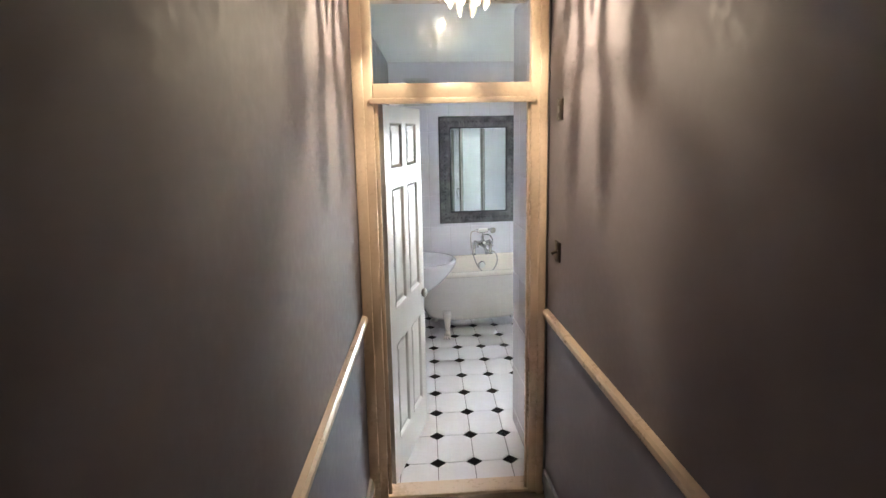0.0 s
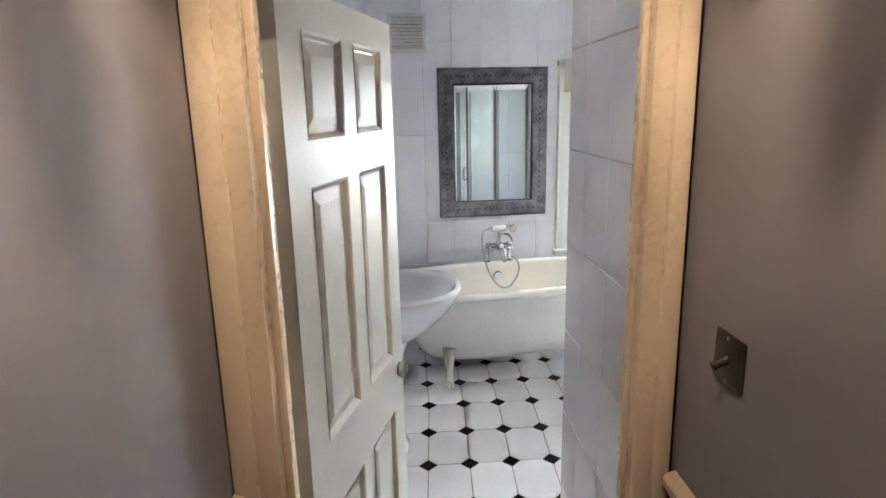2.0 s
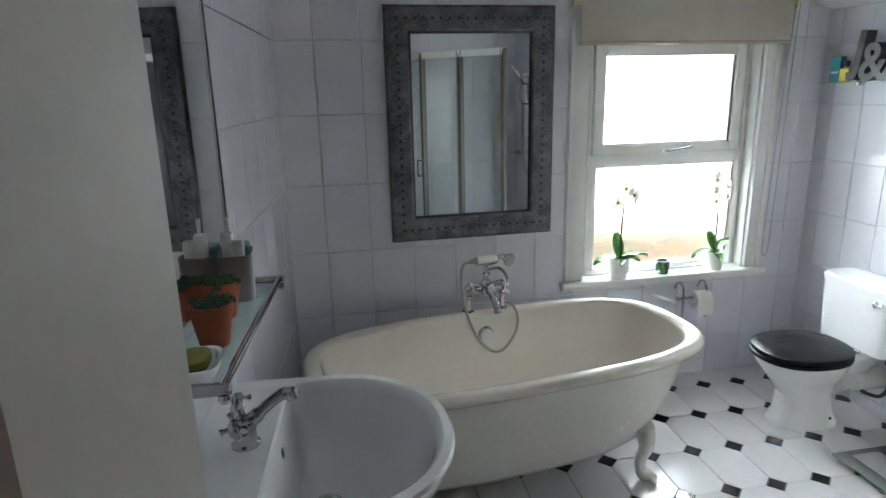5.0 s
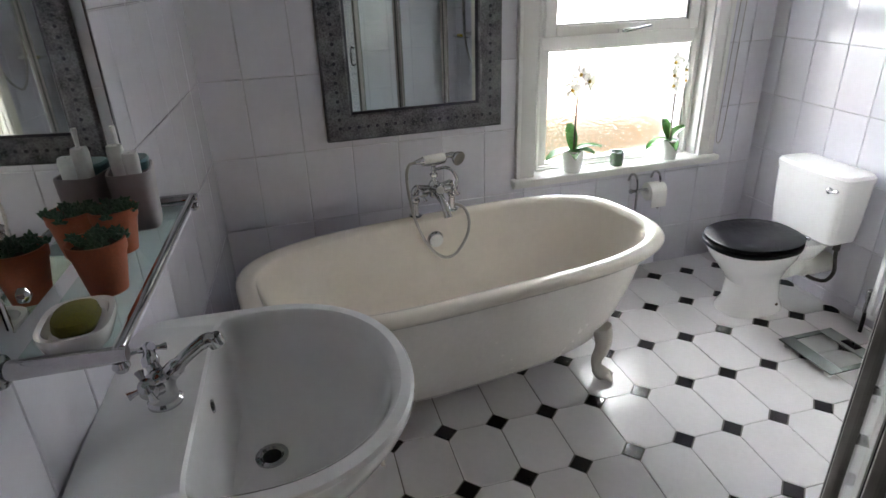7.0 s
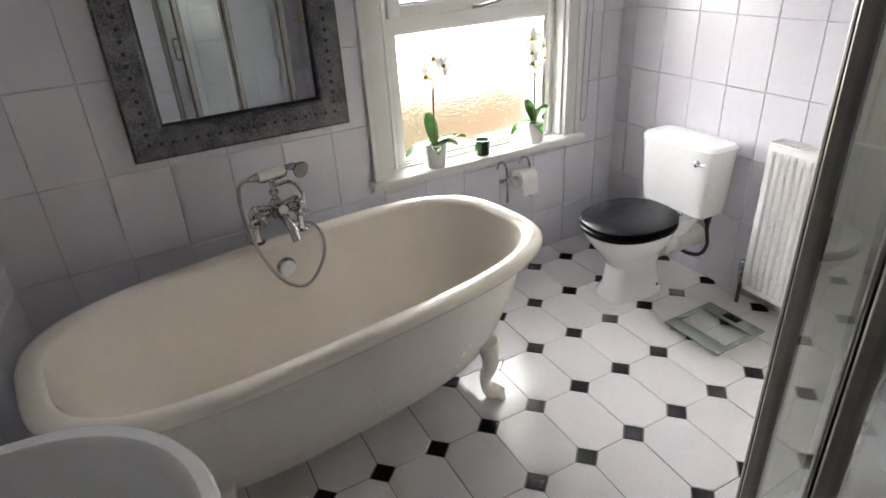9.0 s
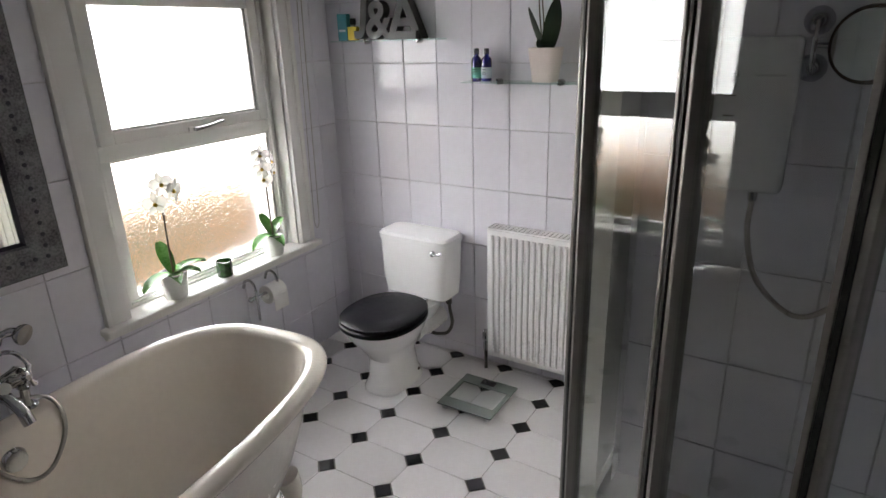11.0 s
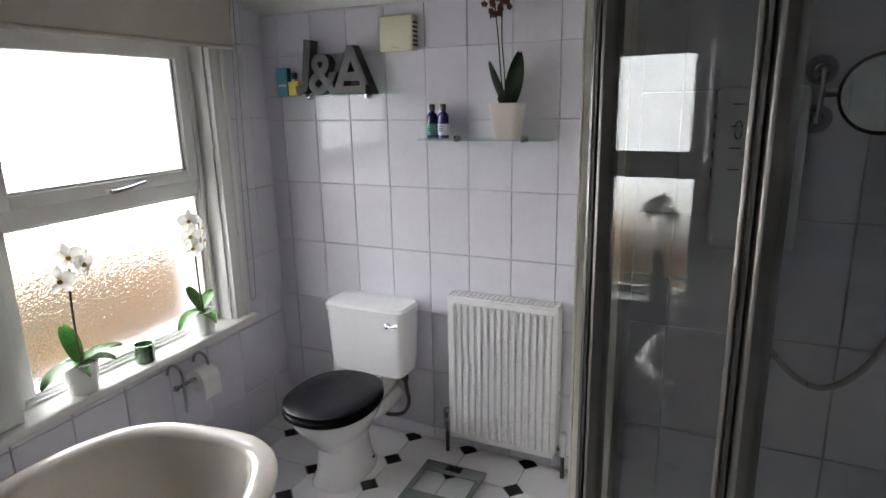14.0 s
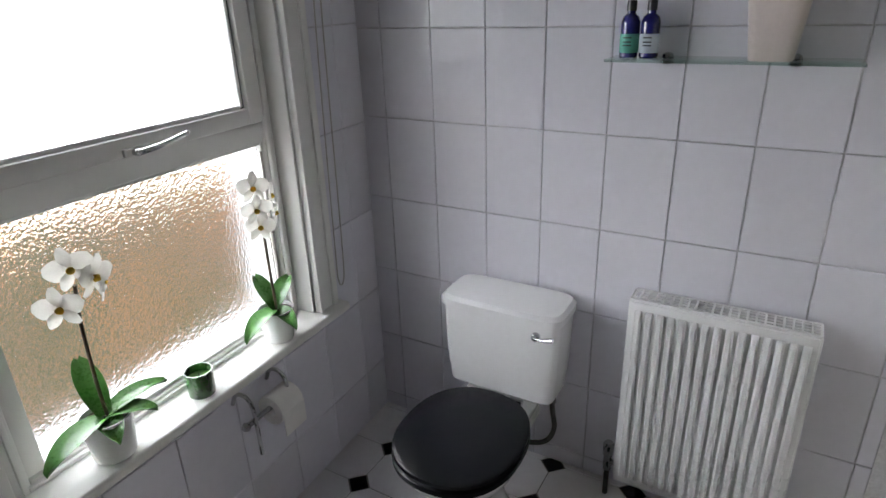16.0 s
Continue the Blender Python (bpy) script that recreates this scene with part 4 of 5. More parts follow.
def succulent(x, y, scale, label):
    p = thing("succulent_pot", label, "pot plant", LW @ pose(x, y, SHZ), group="terracotta pots on the shelf")
    s = scale
    part("pot", loft([circle(0, 0, z * s, r * s, None, 28) for r, z in ((0.032, 0), (0.045, 0.075), (0.0475, 0.076), (0.049, 0.098), (0.0455, 0.098), (0.043, 0.085))], True, False), TERRA, p, "terracotta pot")
    part("soil", loft([circle(0, 0, 0.084 * s, 0.0435 * s), circle(0, 0, 0.088 * s, 0.02 * s)]), SOIL, p)
    bm = bmesh.new()
    rnd = random.Random(int(x * 1000) + 7)
    for k in range(15):
        a, r = rnd.uniform(0, 6.28), 0.047 * s * math.sqrt(rnd.random())
        ox, oy = r * math.cos(a), r * math.sin(a)
        for j in range(9):
            b, el = j * 2.4 + k, 0.25 + 0.12 * j
            L = 0.017 * s
            d = Vector((math.cos(b) * math.cos(el), math.sin(b) * math.cos(el), math.sin(el)))
            o = Vector((ox, oy, 0.088 * s + rnd.uniform(0, 0.008)))
            add_tube(bm, [o, o + d * L * 0.55, o + d * L], [0.002 * s, 0.0048 * s, 0.0006], 5)
    part("foliage", bm, SUCC, p, "grey-green succulent rosettes")["kind"] = "stuff"
    return p


succulent(0.090, -0.080, 0.90, "small succulent in a terracotta pot on glass shelf")
succulent(0.255, -0.060, 0.85, "second succulent in a terracotta pot beside a cup")


def soap_dish():
    d = thing("soap_dish", "white ceramic soap dish with olive green soap", "soap dish", LW @ pose(-0.055, -0.082, SHZ, 0, 0, 6))
    rings = [super_ring(0, 0, z, a, b, 3.2, 36) for z, a, b in ((0, 0.05, 0.036), (0.006, 0.056, 0.042), (0.026, 0.062, 0.048), (0.032, 0.061, 0.047), (0.031, 0.053, 0.039), (0.018, 0.048, 0.034))]
    part("dish", loft(rings), CHINA, d)
    rings = [super_ring(0, 0, z, a, b, 2.5, 28) for z, a, b in ((0.018, 0.036, 0.024), (0.028, 0.043, 0.030), (0.040, 0.040, 0.028), (0.046, 0.025, 0.017))]
    part("soap", loft(rings), SPONGE, d, "olive green soap bar")
    return d


soap_dish()


def tooth_cup():
    c = thing("toothbrush_holder", "grey plastic toothbrush holder with tubes and brush heads", "toothbrush holder", LW @ pose(0.385, -0.068, SHZ, 0, 0, 8))
    rings = [super_ring(0, 0, z, a, b, 5, 36) for z, a, b in ((0, 0.045, 0.033), (0.003, 0.048, 0.036), (0.115, 0.054, 0.041), (0.118, 0.053, 0.040), (0.117, 0.049, 0.036), (0.05, 0.047, 0.034))]
    part("cup", loft(rings), GREYCUP, c)
    part("lid", loft([super_ring(0.018, 0, z, a, b, 3, 28) for z, a, b in ((0.112, 0.032, 0.033), (0.128, 0.035, 0.036), (0.133, 0.032, 0.033))]), TEAL, c, "dark teal cap")
    for x, y, z in ((-0.03, -0.01, 0.155), (-0.022, 0.014, 0.17)):
        part("brush_head", loft([super_ring(x, y, zz, a, a, 3, 18) for zz, a in ((0.10, 0.013), (z - 0.01, 0.015), (z, 0.013))]), PLASTICW, c, "white cylindrical brush head")
    part("toothbrush", tube([(-0.005, 0.0, 0.06), (-0.012, 0.008, 0.155), (-0.014, 0.010, 0.205)], [0.005, 0.0035, 0.0055], 8), PLASTICW, c)
    return c


tooth_cup()


# ---- toilet ----
def toilet():
    t = thing("toilet", "white china toilet with a black wooden seat", "toilet", pose(1.215, 0.702, 0, 0, 0, 0))
    # local: wall at x = 0, the front towards -x
    part("pan", loft([super_ring(-0.375, 0, 0.0, 0.155, 0.105, 3.0, 40), super_ring(-0.375, 0, 0.015, 0.155, 0.105, 3.0, 40), super_ring(-0.372, 0, 0.06, 0.135, 0.088, 2.8, 40),
                      super_ring(-0.375, 0, 0.16, 0.125, 0.085, 2.6, 40), super_ring(-0.395, 0, 0.23, 0.155, 0.12, 2.4, 40), super_ring(-0.41, 0, 0.30, 0.195, 0.165, 2.3, 40), super_ring(-0.415, 0, 0.338, 0.205, 0.175, 2.3, 40), super_ring(-0.415, 0, 0.350, 0.203, 0.173, 2.3, 40)]), CHINA, t, "white china pan")
    part("shelf", loft([super_ring(-0.20, 0, 0.27, 0.08, 0.10, 4, 28), super_ring(-0.18, 0, 0.34, 0.11, 0.13, 4, 28), super_ring(-0.18, 0, 0.352, 0.108, 0.128, 4, 28)]), CHINA, t)
    part("seat", loft([super_ring(-0.42, 0, z, a, b, 2.3, 44) for z, a, b in ((0.343, 0.208, 0.178), (0.347, 0.216, 0.185), (0.364, 0.217, 0.186), (0.368, 0.211, 0.180))]), BLACKSEAT, t, "black toilet seat ring")
    part("lid", loft([super_ring(-0.418, 0, z, a, b, 2.3, 44) for z, a, b in ((0.3715, 0.209, 0.179), (0.374, 0.215, 0.184), (0.386, 0.215, 0.184), (0.392, 0.205, 0.175), (0.395, 0.10, 0.08))]), BLACKSEAT, t, "black glossy seat lid, closed")
    for y in (-0.075, 0.075):
        part("seat_hinge", tube([(-0.20, y - 0.02, 0.372), (-0.20, y + 0.02, 0.372)], 0.010, 12), CHROME, t)
    cz0, cz1 = 0.358, 0.648
    part("cistern", loft([[(x, y, z) for x, y, _ in super_ring(-0.097, 0, 0, a, b, 7, 44)] for z, a, b in ((cz0, 0.070, 0.165), (cz0 + 0.012, 0.082, 0.178), (cz0 + 0.10, 0.089, 0.187), (cz1, 0.092, 0.195))]), CHINA, t, "white china cistern")
    part("cistern_lid", loft([super_ring(-0.099, 0, z, a, b, 6, 44) for z, a, b in ((cz1, 0.092, 0.196), (cz1 + 0.003, 0.098, 0.203), (cz1 + 0.024, 0.098, 0.203), (cz1 + 0.036, 0.088, 0.192), (cz1 + 0.040, 0.05, 0.14))]), CHINA, t, "china cistern lid")
    h = part("flush_lever", lathe([(0.014, 0), (0.013, 0.01), (0.007, 0.014)], 16), CHROME, t, "chrome flush lever", m=pose(-0.189, -0.13, 0.615, 0, -90, 0))
    part("lever", tube(smooth_line([(0, 0, 0.012), (0.006, -0.03, 0.022), (0.016, -0.06, 0.026)], 4), [0.005] * 5 + [0.007] * 4, 10), CHROME, h)
    # pan connector and supply pipe
    part("pan_connector", tube(smooth_line([(-0.25, -0.02, 0.21), (-0.17, -0.02, 0.21), (-0.09, -0.03, 0.20), (0.0, -0.03, 0.20)], 5), [0.062, 0.062, 0.062, 0.058, 0.058, 0.052, 0.052, 0.06, 0.06, 0.052, 0.052, 0.052, 0.052, 0.052, 0.052, 0.052], 20), PLASTICW, t, "white plastic waste pipe")
    part("supply_hose", tube(smooth_line([(-0.10, -0.155, 0.37), (-0.10, -0.16, 0.30), (-0.09, -0.165, 0.22), (-0.10, -0.14, 0.165), (-0.12, -0.08, 0.155), (-0.11, -0.02, 0.16)], 6), 0.0085, 10), PIPE, t, "braided supply hose")
    part("supply_nut", tube([(-0.10, -0.155, 0.375), (-0.10, -0.156, 0.33)], 0.015, 8), PIPE, t)
    for y in (-0.085, 0.085):
        part("floor_screw", lathe([(0.008, 0), (0.006, 0.004), (0.001, 0.005)], 10), DARKMETAL, t, m=pose(-0.30, y * 1.13, 0.05, 90 if y < 0 else -90, 0, 0))
    return t


toilet()


def radiator():
    r = thing("radiator", "white panel radiator with vertical flutes", "radiator", RW)
    x0, x1, z0, z1 = -0.332, 0.130, 0.098, 0.744
    yf = -0.105
    n = 15
    w = (x1 - x0 - 0.02) / n
    front = part("front_panel", box(x0, x1, yf, yf + 0.018, z0, z1, 0.005), RADW, r, "fluted white steel panel")
    for i in range(n):
        cx = x0 + 0.01 + (i + 0.5) * w
        sec = [(-0.34, 0.004), (-0.33, -0.002), (-0.27, -0.009), (-0.16, -0.0125), (0.16, -0.0125), (0.27, -0.009), (0.33, -0.002), (0.34, 0.004)]
        ends = [(z0 + 0.024, 0.1), (z0 + 0.034, 0.8), (z0 + 0.046, 1.0), (z1 - 0.046, 1.0), (z1 - 0.034, 0.8), (z1 - 0.024, 0.1)]
        part("flute", loft([[(cx + u * w, yf + (v if v > 0 else v * k), z) for u, v in sec] for z, k in ends]), RADW, front)
    part("rear_panel", box(x0 + 0.01, x1 - 0.01, -0.045, -0.03, z0 + 0.01, z1 - 0.01, 0.004), RADW, r)
    part("side_cover", box(x0 - 0.004, x0 + 0.004, yf + 0.004, -0.028, z0 + 0.02, z1, 0.002), RADW, r)
    part("side_cover", box(x1 - 0.004, x1 + 0.004, yf + 0.004, -0.028, z0 + 0.02, z1, 0.002), RADW, r)
    g = part("top_grille", boxes([(x0, x1, yf + 0.004, yf + 0.012, z1 - 0.004, z1 + 0.008), (x0, x1, -0.036, -0.028, z1 - 0.004, z1 + 0.008)]), RADW, r, smooth=False)
    k = 22
    for i in range(k + 1):
        x = x0 + (x1 - x0) * i / k
        part("grille_bar", box(x - 0.0025, x + 0.0025, yf + 0.006, -0.03, z1, z1 + 0.007), RADW, g, smooth=False)
    for j in range(3):
        y = yf + 0.028 + j * 0.017
        part("grille_bar", box(x0, x1, y - 0.0018, y + 0.0018, z1 + 0.001, z1 + 0.006), RADW, g, smooth=False)
    for x in (x0 + 0.05, x1 - 0.05):
        part("wall_bracket", box(x - 0.015, x + 0.015, -0.03, -0.006, z0 + 0.1, z1 - 0.1), RADW, r)
    for x, s in ((x0, -1), (x1, 1)):
        v = part("valve", tube([(x, -0.07, z0 + 0.035), (x + s * 0.03, -0.07, z0 + 0.035)], 0.011, 12), CHROME, r, "chrome radiator valve")
        part("valve_body", lathe([(0.013, -0.03), (0.015, 0.0), (0.012, 0.02), (0.017, 0.03), (0.018, 0.07), (0.012, 0.078)], 16), CHROME if s < 0 else PLASTICW, v, m=pose(x + s * 0.03, -0.07, z0 + 0.035))
        part("pipe", tube([(x + s * 0.03, -0.07, z0 + 0.01), (x + s * 0.03, -0.07, -0.01)], 0.0085, 12), PIPE, v)
    return r


radiator()


def bathroom_scale():
    s = thing("bathroom_scale", "square glass bathroom scale with grey borders", "scale", pose(0.884, 0.258, 0.0, 0, 0, 1.0))
    h = 0.140
    part("plate", box(-0.072, 0.072, -0.112, 0.112, 0.0225, 0.0265, 0.001), CLEAR, s, "clear glass middle").visible_shadow = False
    part("border", box(-h, -0.072, -0.135, 0.135, 0.021, 0.028, 0.002), GREYGL, s, "grey glass border")
    part("border", box(0.072, h, -0.135, 0.135, 0.021, 0.028, 0.002), GREYGL, s, "grey glass border")
    part("border", box(-0.072, 0.072, 0.112, 0.135, 0.021, 0.028, 0.002), GREYGL, s)
    part("border", box(-0.072, 0.072, -0.135, -0.112, 0.021, 0.028, 0.002), GREYGL, s)
    part("display", box(0.09, 0.13, -0.035, 0.035, 0.0282, 0.030, 0.001), DOT, s, "dark display window")
    for x in (-0.115, 0.115):
        for y in (-0.105, 0.105):
            part("foot", lathe([(0.016, -0.003), (0.016, 0.012), (0.012, 0.021)], 14), TOWEL, s, m=pose(x, y, 0))
    return s


bathroom_scale()


def roll_holder():
    r = thing("toilet_roll_holder", "chrome wire toilet roll holder below the sill", "roll holder", BW @ pose(0.545, -0.0062, 0.510))
    for x in (-0.080, 0.055):
        part("hook", tube(smooth_line([(x, -0.085, -0.14), (x, -0.085, -0.06), (x, -0.08, 0.02), (x, -0.055, 0.048), (x, -0.022, 0.04), (x, -0.004, 0.005)], 6), 0.006, 10), CHROME, r, "bent chrome wire hook")
    part("spindle", tube([(-0.10, -0.075, -0.03), (0.075, -0.075, -0.03)], 0.008, 12), CHROME, r)
    part("knob", lathe([(0.010, 0), (0.014, 0.008), (0.008, 0.018)], 14), CHROME, r, m=pose(-0.10, -0.075, -0.03, 0, -90, 0))
    return r


roll_holder()
tr = thing("toilet_roll", "white toilet paper roll on its holder", "toilet roll", BW @ pose(0.575, -0.081, 0.468))
bm = bmesh.new()
add_loft(bm, [[(x, r * math.cos(a * math.pi / 16), r * math.sin(a * math.pi / 16)) for a in range(32)] for x, r in ((-0.046, 0.020), (-0.046, 0.044), (-0.044, 0.046), (0.044, 0.046), (0.046, 0.044), (0.046, 0.020), (-0.046, 0.020))], False, False)
part("paper", bm, PAPER, tr)
part("loose_sheet", box(-0.044, 0.044, -0.0485, -0.0465, -0.075, 0.0), PAPER, tr)


# ---- things on the sill ----
def strap_leaf(bm, base, yaw, length, width, lift, droop):
    rows = []
    n = 9
    c, s = math.cos(yaw), math.sin(yaw)
    for i in range(n):
        t = i / (n - 1)
        out = length * t
        z = lift * t - droop * t * t
        w = width * (math.sin(math.pi * min(1, 0.12 + 0.86 * t)) ** 0.7) * 0.5 + 0.002
        px, py, pz = base[0] + c * out, base[1] + s * out, base[2] + z
        rows.append([(px + s * w, py - c * w, pz + 0.004), (px + s * w * 0.5, py - c * w * 0.5, pz - 0.001), (px, py, pz - 0.005), (px - s * w * 0.5, py + c * w * 0.5, pz - 0.001), (px - s * w, py + c * w, pz + 0.004),
                     (px - s * w * 0.5, py + c * w * 0.5, pz - 0.004), (px, py, pz - 0.009), (px + s * w * 0.5, py - c * w * 0.5, pz - 0.004)])
    add_loft(bm, rows)
    return bm


def flower(parent, at, face, size, material=None):
    """A five-petalled orchid bloom facing the yaw 'face'."""
    f = bmesh.new()
    for k, (a, L, w) in enumerate(((90, 1.0, 0.55), (162, 0.95, 0.95), (18, 0.95, 0.95), (232, 0.9, 0.5), (308, 0.9, 0.5))):
        a = radians(a)
        rows = []
        for i in range(6):
            t = i / 5
            r = size * L * t
            hw = size * w * 0.5 * math.sin(math.pi * (0.10 + 0.82 * t)) ** 0.8
            cup = -size * 0.18 * math.sin(t * 2.2)
            ca, sa = math.cos(a), math.sin(a)
            rows.append([(ca * r - sa * hw * q, cup + abs(q) * 0.06 * size, sa * r + ca * hw * q) for q in (-1, -0.5, 0, 0.5, 1)] + [(ca * r - sa * hw * q, cup + abs(q) * 0.06 * size + 0.0012, sa * r + ca * hw * q) for q in (1, 0.5, 0, -0.5, -1)])
        add_loft(f, rows)
    b = part("flower", f, material or PETAL, parent, m=pose(*at, random.uniform(-15, 15), random.uniform(-25, 25), face))
    part("lip", loft([circle(0, 0, z, r, None, 10) for z, r in ((0, 0.10 * size), (0.16 * size, 0.17 * size), (0.30 * size, 0.05 * size))]), LIP if material is None else material, b, "yellow flower lip", m=pose(0, 0, 0, 100, 0, 0))


def orchid(x, y, z, height, lean, leaves, blooms, label, s=1.0):
    o = thing("orchid", label, "pot plant", BW @ pose(x, y, z), group="orchids on the window sill")
    part("pot", loft([circle(0, 0, zz * s, r * s, None, 32) for r, zz in ((0.042, 0), (0.045, 0.003), (0.056, 0.102), (0.057, 0.107), (0.053, 0.107), (0.051, 0.095))], True, False), POTW, o, "white ceramic pot")
    part("compost", loft([circle(0, 0, 0.095 * s, 0.052 * s), circle(0, 0, 0.104 * s, 0.02 * s)]), SOIL, o)
    for yaw, L, w, lift, droop in leaves:
        part("leaf", strap_leaf(bmesh.new(), (0, 0, 0.105 * s), radians(yaw), L, w, lift, droop), LEAF, o, "glossy green strap leaf")
    line = [(0.005, 0.0, 0.10 * s), (lean * 0.15, -0.004, height * 0.45), (lean * 0.5, -0.008, height * 0.8), (lean, -0.02, height)]
    stem = part("stem", tube(smooth_line(line, 6), 0.0042, 8), STEM, o, "dark flower stem")
    for bx, by, bz, face, size in blooms:
        flower(o, (lean + bx, -0.02 + by, height + bz), face, size)
    return o


orchid(0.135, 0.0, SILL, 0.43, 0.008, [(195, 0.17, 0.062, 0.055, 0.07), (75, 0.10, 0.055, 0.16, 0.05), (-8, 0.15, 0.055, 0.07, 0.06), (250, 0.09, 0.05, 0.03, 0.05), (310, 0.11, 0.05, 0.05, 0.05)],
       [(0.03, -0.02, 0.01, 20, 0.052), (-0.005, -0.01, 0.040, -30, 0.05), (-0.050, -0.02, -0.025, -45, 0.05), (0.052, 0.0, -0.015, 45, 0.046)], "white flowering orchid in a white pot on sill")
orchid(0.69, 0.0, SILL, 0.47, -0.012, [(190, 0.155, 0.058, 0.06, 0.085), (20, 0.13, 0.052, 0.11, 0.06), (80, 0.08, 0.05, 0.13, 0.04), (255, 0.10, 0.05, 0.03, 0.06)],
       [(-0.03, -0.01, 0.02, -30, 0.047), (-0.034, -0.015, -0.04, -25, 0.048), (-0.027, -0.012, -0.092, -30, 0.046), (0.034, -0.005, -0.02, 35, 0.044), (0.036, -0.01, -0.070, 40, 0.042)], "tall white orchid in a white pot by window jamb", 0.95)

cj = thing("candle_jar", "dark green glass candle jar on the sill", "candle", BW @ pose(0.385, -0.005, SILL))
part("jar", lathe([(0.030, 0), (0.034, 0.004), (0.036, 0.072), (0.033, 0.072), (0.031, 0.05)], 28), GREENGL, cj)
part("wax", lathe([(0.031, 0.03), (0.031, 0.051), (0.004, 0.053)], 24), WAX, cj, "green wax")
part("wick", tube([(0, 0, 0.05), (0.001, 0, 0.062)], 0.0012, 6), BLACKCAP, cj)


# ---- wall shelves by the ceiling ----
def glass_shelf(x0, x1, z, label):
    s = thing("glass_shelf", label, "shelf", RW, group="glass wall shelves")
    part("pane", box(x0, x1, -0.125, -0.008, z - 0.006, z, 0.001), SHELFGL, s, "glass plate with green edge").visible_shadow = False
    for x in (x0 + (x1 - x0) * 0.24, x0 + (x1 - x0) * 0.76):
        k = part("clamp", lathe([(0.014, 0), (0.014, 0.02), (0.010, 0.026)], 16), CHROME, s, "chrome shelf clamp", m=pose(x, -0.006, z - 0.005, 90, 0, 0))
        part("jaw", box(x - 0.009, x + 0.009, -0.035, -0.006, z - 0.018, z + 0.008, 0.003), CHROME, s)
    return s


Z1, Z2 = 1.570, 1.393
glass_shelf(-1.165, -0.585, Z1, "upper glass shelf holding letters and small boxes")
glass_shelf(-0.447, 0.092, Z2, "lower glass shelf holding bottles and a plant")


def letter(ch, x, z, height, depth, label, tilt=0.0):
    cu = bpy.data.curves.new("letter", "FONT")
    cu.body = ch
    cu.size = height / 0.70
    cu.extrude = depth / 2
    cu.bevel_depth = 0.002
    cu.offset = 0.0045
    cu.align_x = "CENTER"
    tmp = new("letter_text", cu)
    me = bpy.data.meshes.new_from_object(tmp.evaluated_get(bpy.context.evaluated_depsgraph_get()))
    bpy.data.objects.remove(tmp)
    bpy.data.curves.remove(cu)
    me.name = "letter"
    me.materials.clear()
    me.materials.append(ZINC)
    ob = new("letter", me)
    low = min(v.co.y for v in me.vertices)
    ob.matrix_world = RW @ pose(x, -0.062, z - low * 1.0 + 0.0005, 90, 0, 0) @ pose(0, 0, 0, 0, 0, tilt)
    return tagged(ob, label, "letter ornament", group="metal letters on the shelf")


letter("J", -0.992, Z1, 0.165, 0.05, "dark zinc ornamental letter on glass shelf", -8)
letter("&", -0.905, Z1, 0.160, 0.045, "dark zinc ornamental ampersand on glass shelf")
letter("A", -0.757, Z1, 0.185, 0.05, "tall dark zinc ornamental letter on glass shelf")
bx = thing("small_tray", "small dark metal tray on glass shelf", "tray", RW @ pose(-0.745, -0.095, Z1))
part("tray", boxes([(-0.07, 0.07, -0.02, 0.02, 0, 0.005), (-0.07, 0.07, -0.02, -0.016, 0.005, 0.034), (-0.07, 0.07, 0.016, 0.02, 0.005, 0.034), (-0.07, -0.066, -0.016, 0.016, 0.005, 0.034), (0.066, 0.07, -0.016, 0.016, 0.005, 0.034)]), ZINC, bx, smooth=False)
tb = thing("carton", "turquoise cardboard carton on glass shelf", "box", RW @ pose(-1.128, -0.06, Z1, 0, 0, 8))
part("carton_body", box(-0.026, 0.026, -0.018, 0.018, 0, 0.118, 0.001), TURQ, tb, smooth=False)
part("print_bar", box(-0.018, 0.018, -0.0195, -0.018, 0.04, 0.05), LABELW, tb, smooth=False)
part("flap", box(-0.025, 0.025, -0.0175, 0.0175, 0.118, 0.1195), TURQ, tb, smooth=False)
pb = thing("perfume_bottle", "yellow perfume bottle with a dark cap", "bottle", RW @ pose(-1.066, -0.068, Z1))
part("bottle", box(-0.028, 0.028, -0.013, 0.013, 0, 0.062, 0.005), YELLOW, pb)
part("collar", lathe([(0.010, 0.062), (0.010, 0.07)], 14), STEEL, pb)
part("cap", lathe([(0.014, 0.07), (0.014, 0.095), (0.012, 0.098)], 18), BLACKCAP, pb, "dark cap")


def blue_bottle(x, label_mat, label):
    b = thing("blue_bottle", label, "bottle", RW @ pose(x, -0.062, Z2), group="blue bottles on the shelf")
    part("bottle", lathe([(0.020, 0), (0.0225, 0.003), (0.0225, 0.082), (0.019, 0.094), (0.010, 0.102), (0.010, 0.112)], 24), BLUEGL, b)
    part("cap", lathe([(0.0115, 0.108), (0.0115, 0.130), (0.010, 0.132)], 18), BLACKCAP, b, "black screw cap")
    lab = part("label", loft([circle(0, 0, z, 0.0229, None, 28) for z in (0.012, 0.056)], False, False), label_mat, b, "paper label")
    for z in (0.046, 0.036, 0.028):
        part("print_bar", box(-0.010, 0.010, -0.0236, -0.0228, z, z + 0.003), BLACKCAP, lab, smooth=False)
    return b


blue_bottle(-0.404, LABELG, "cobalt blue bottle with a green label")
blue_bottle(-0.356, LABELW, "cobalt blue bottle with a pale label")


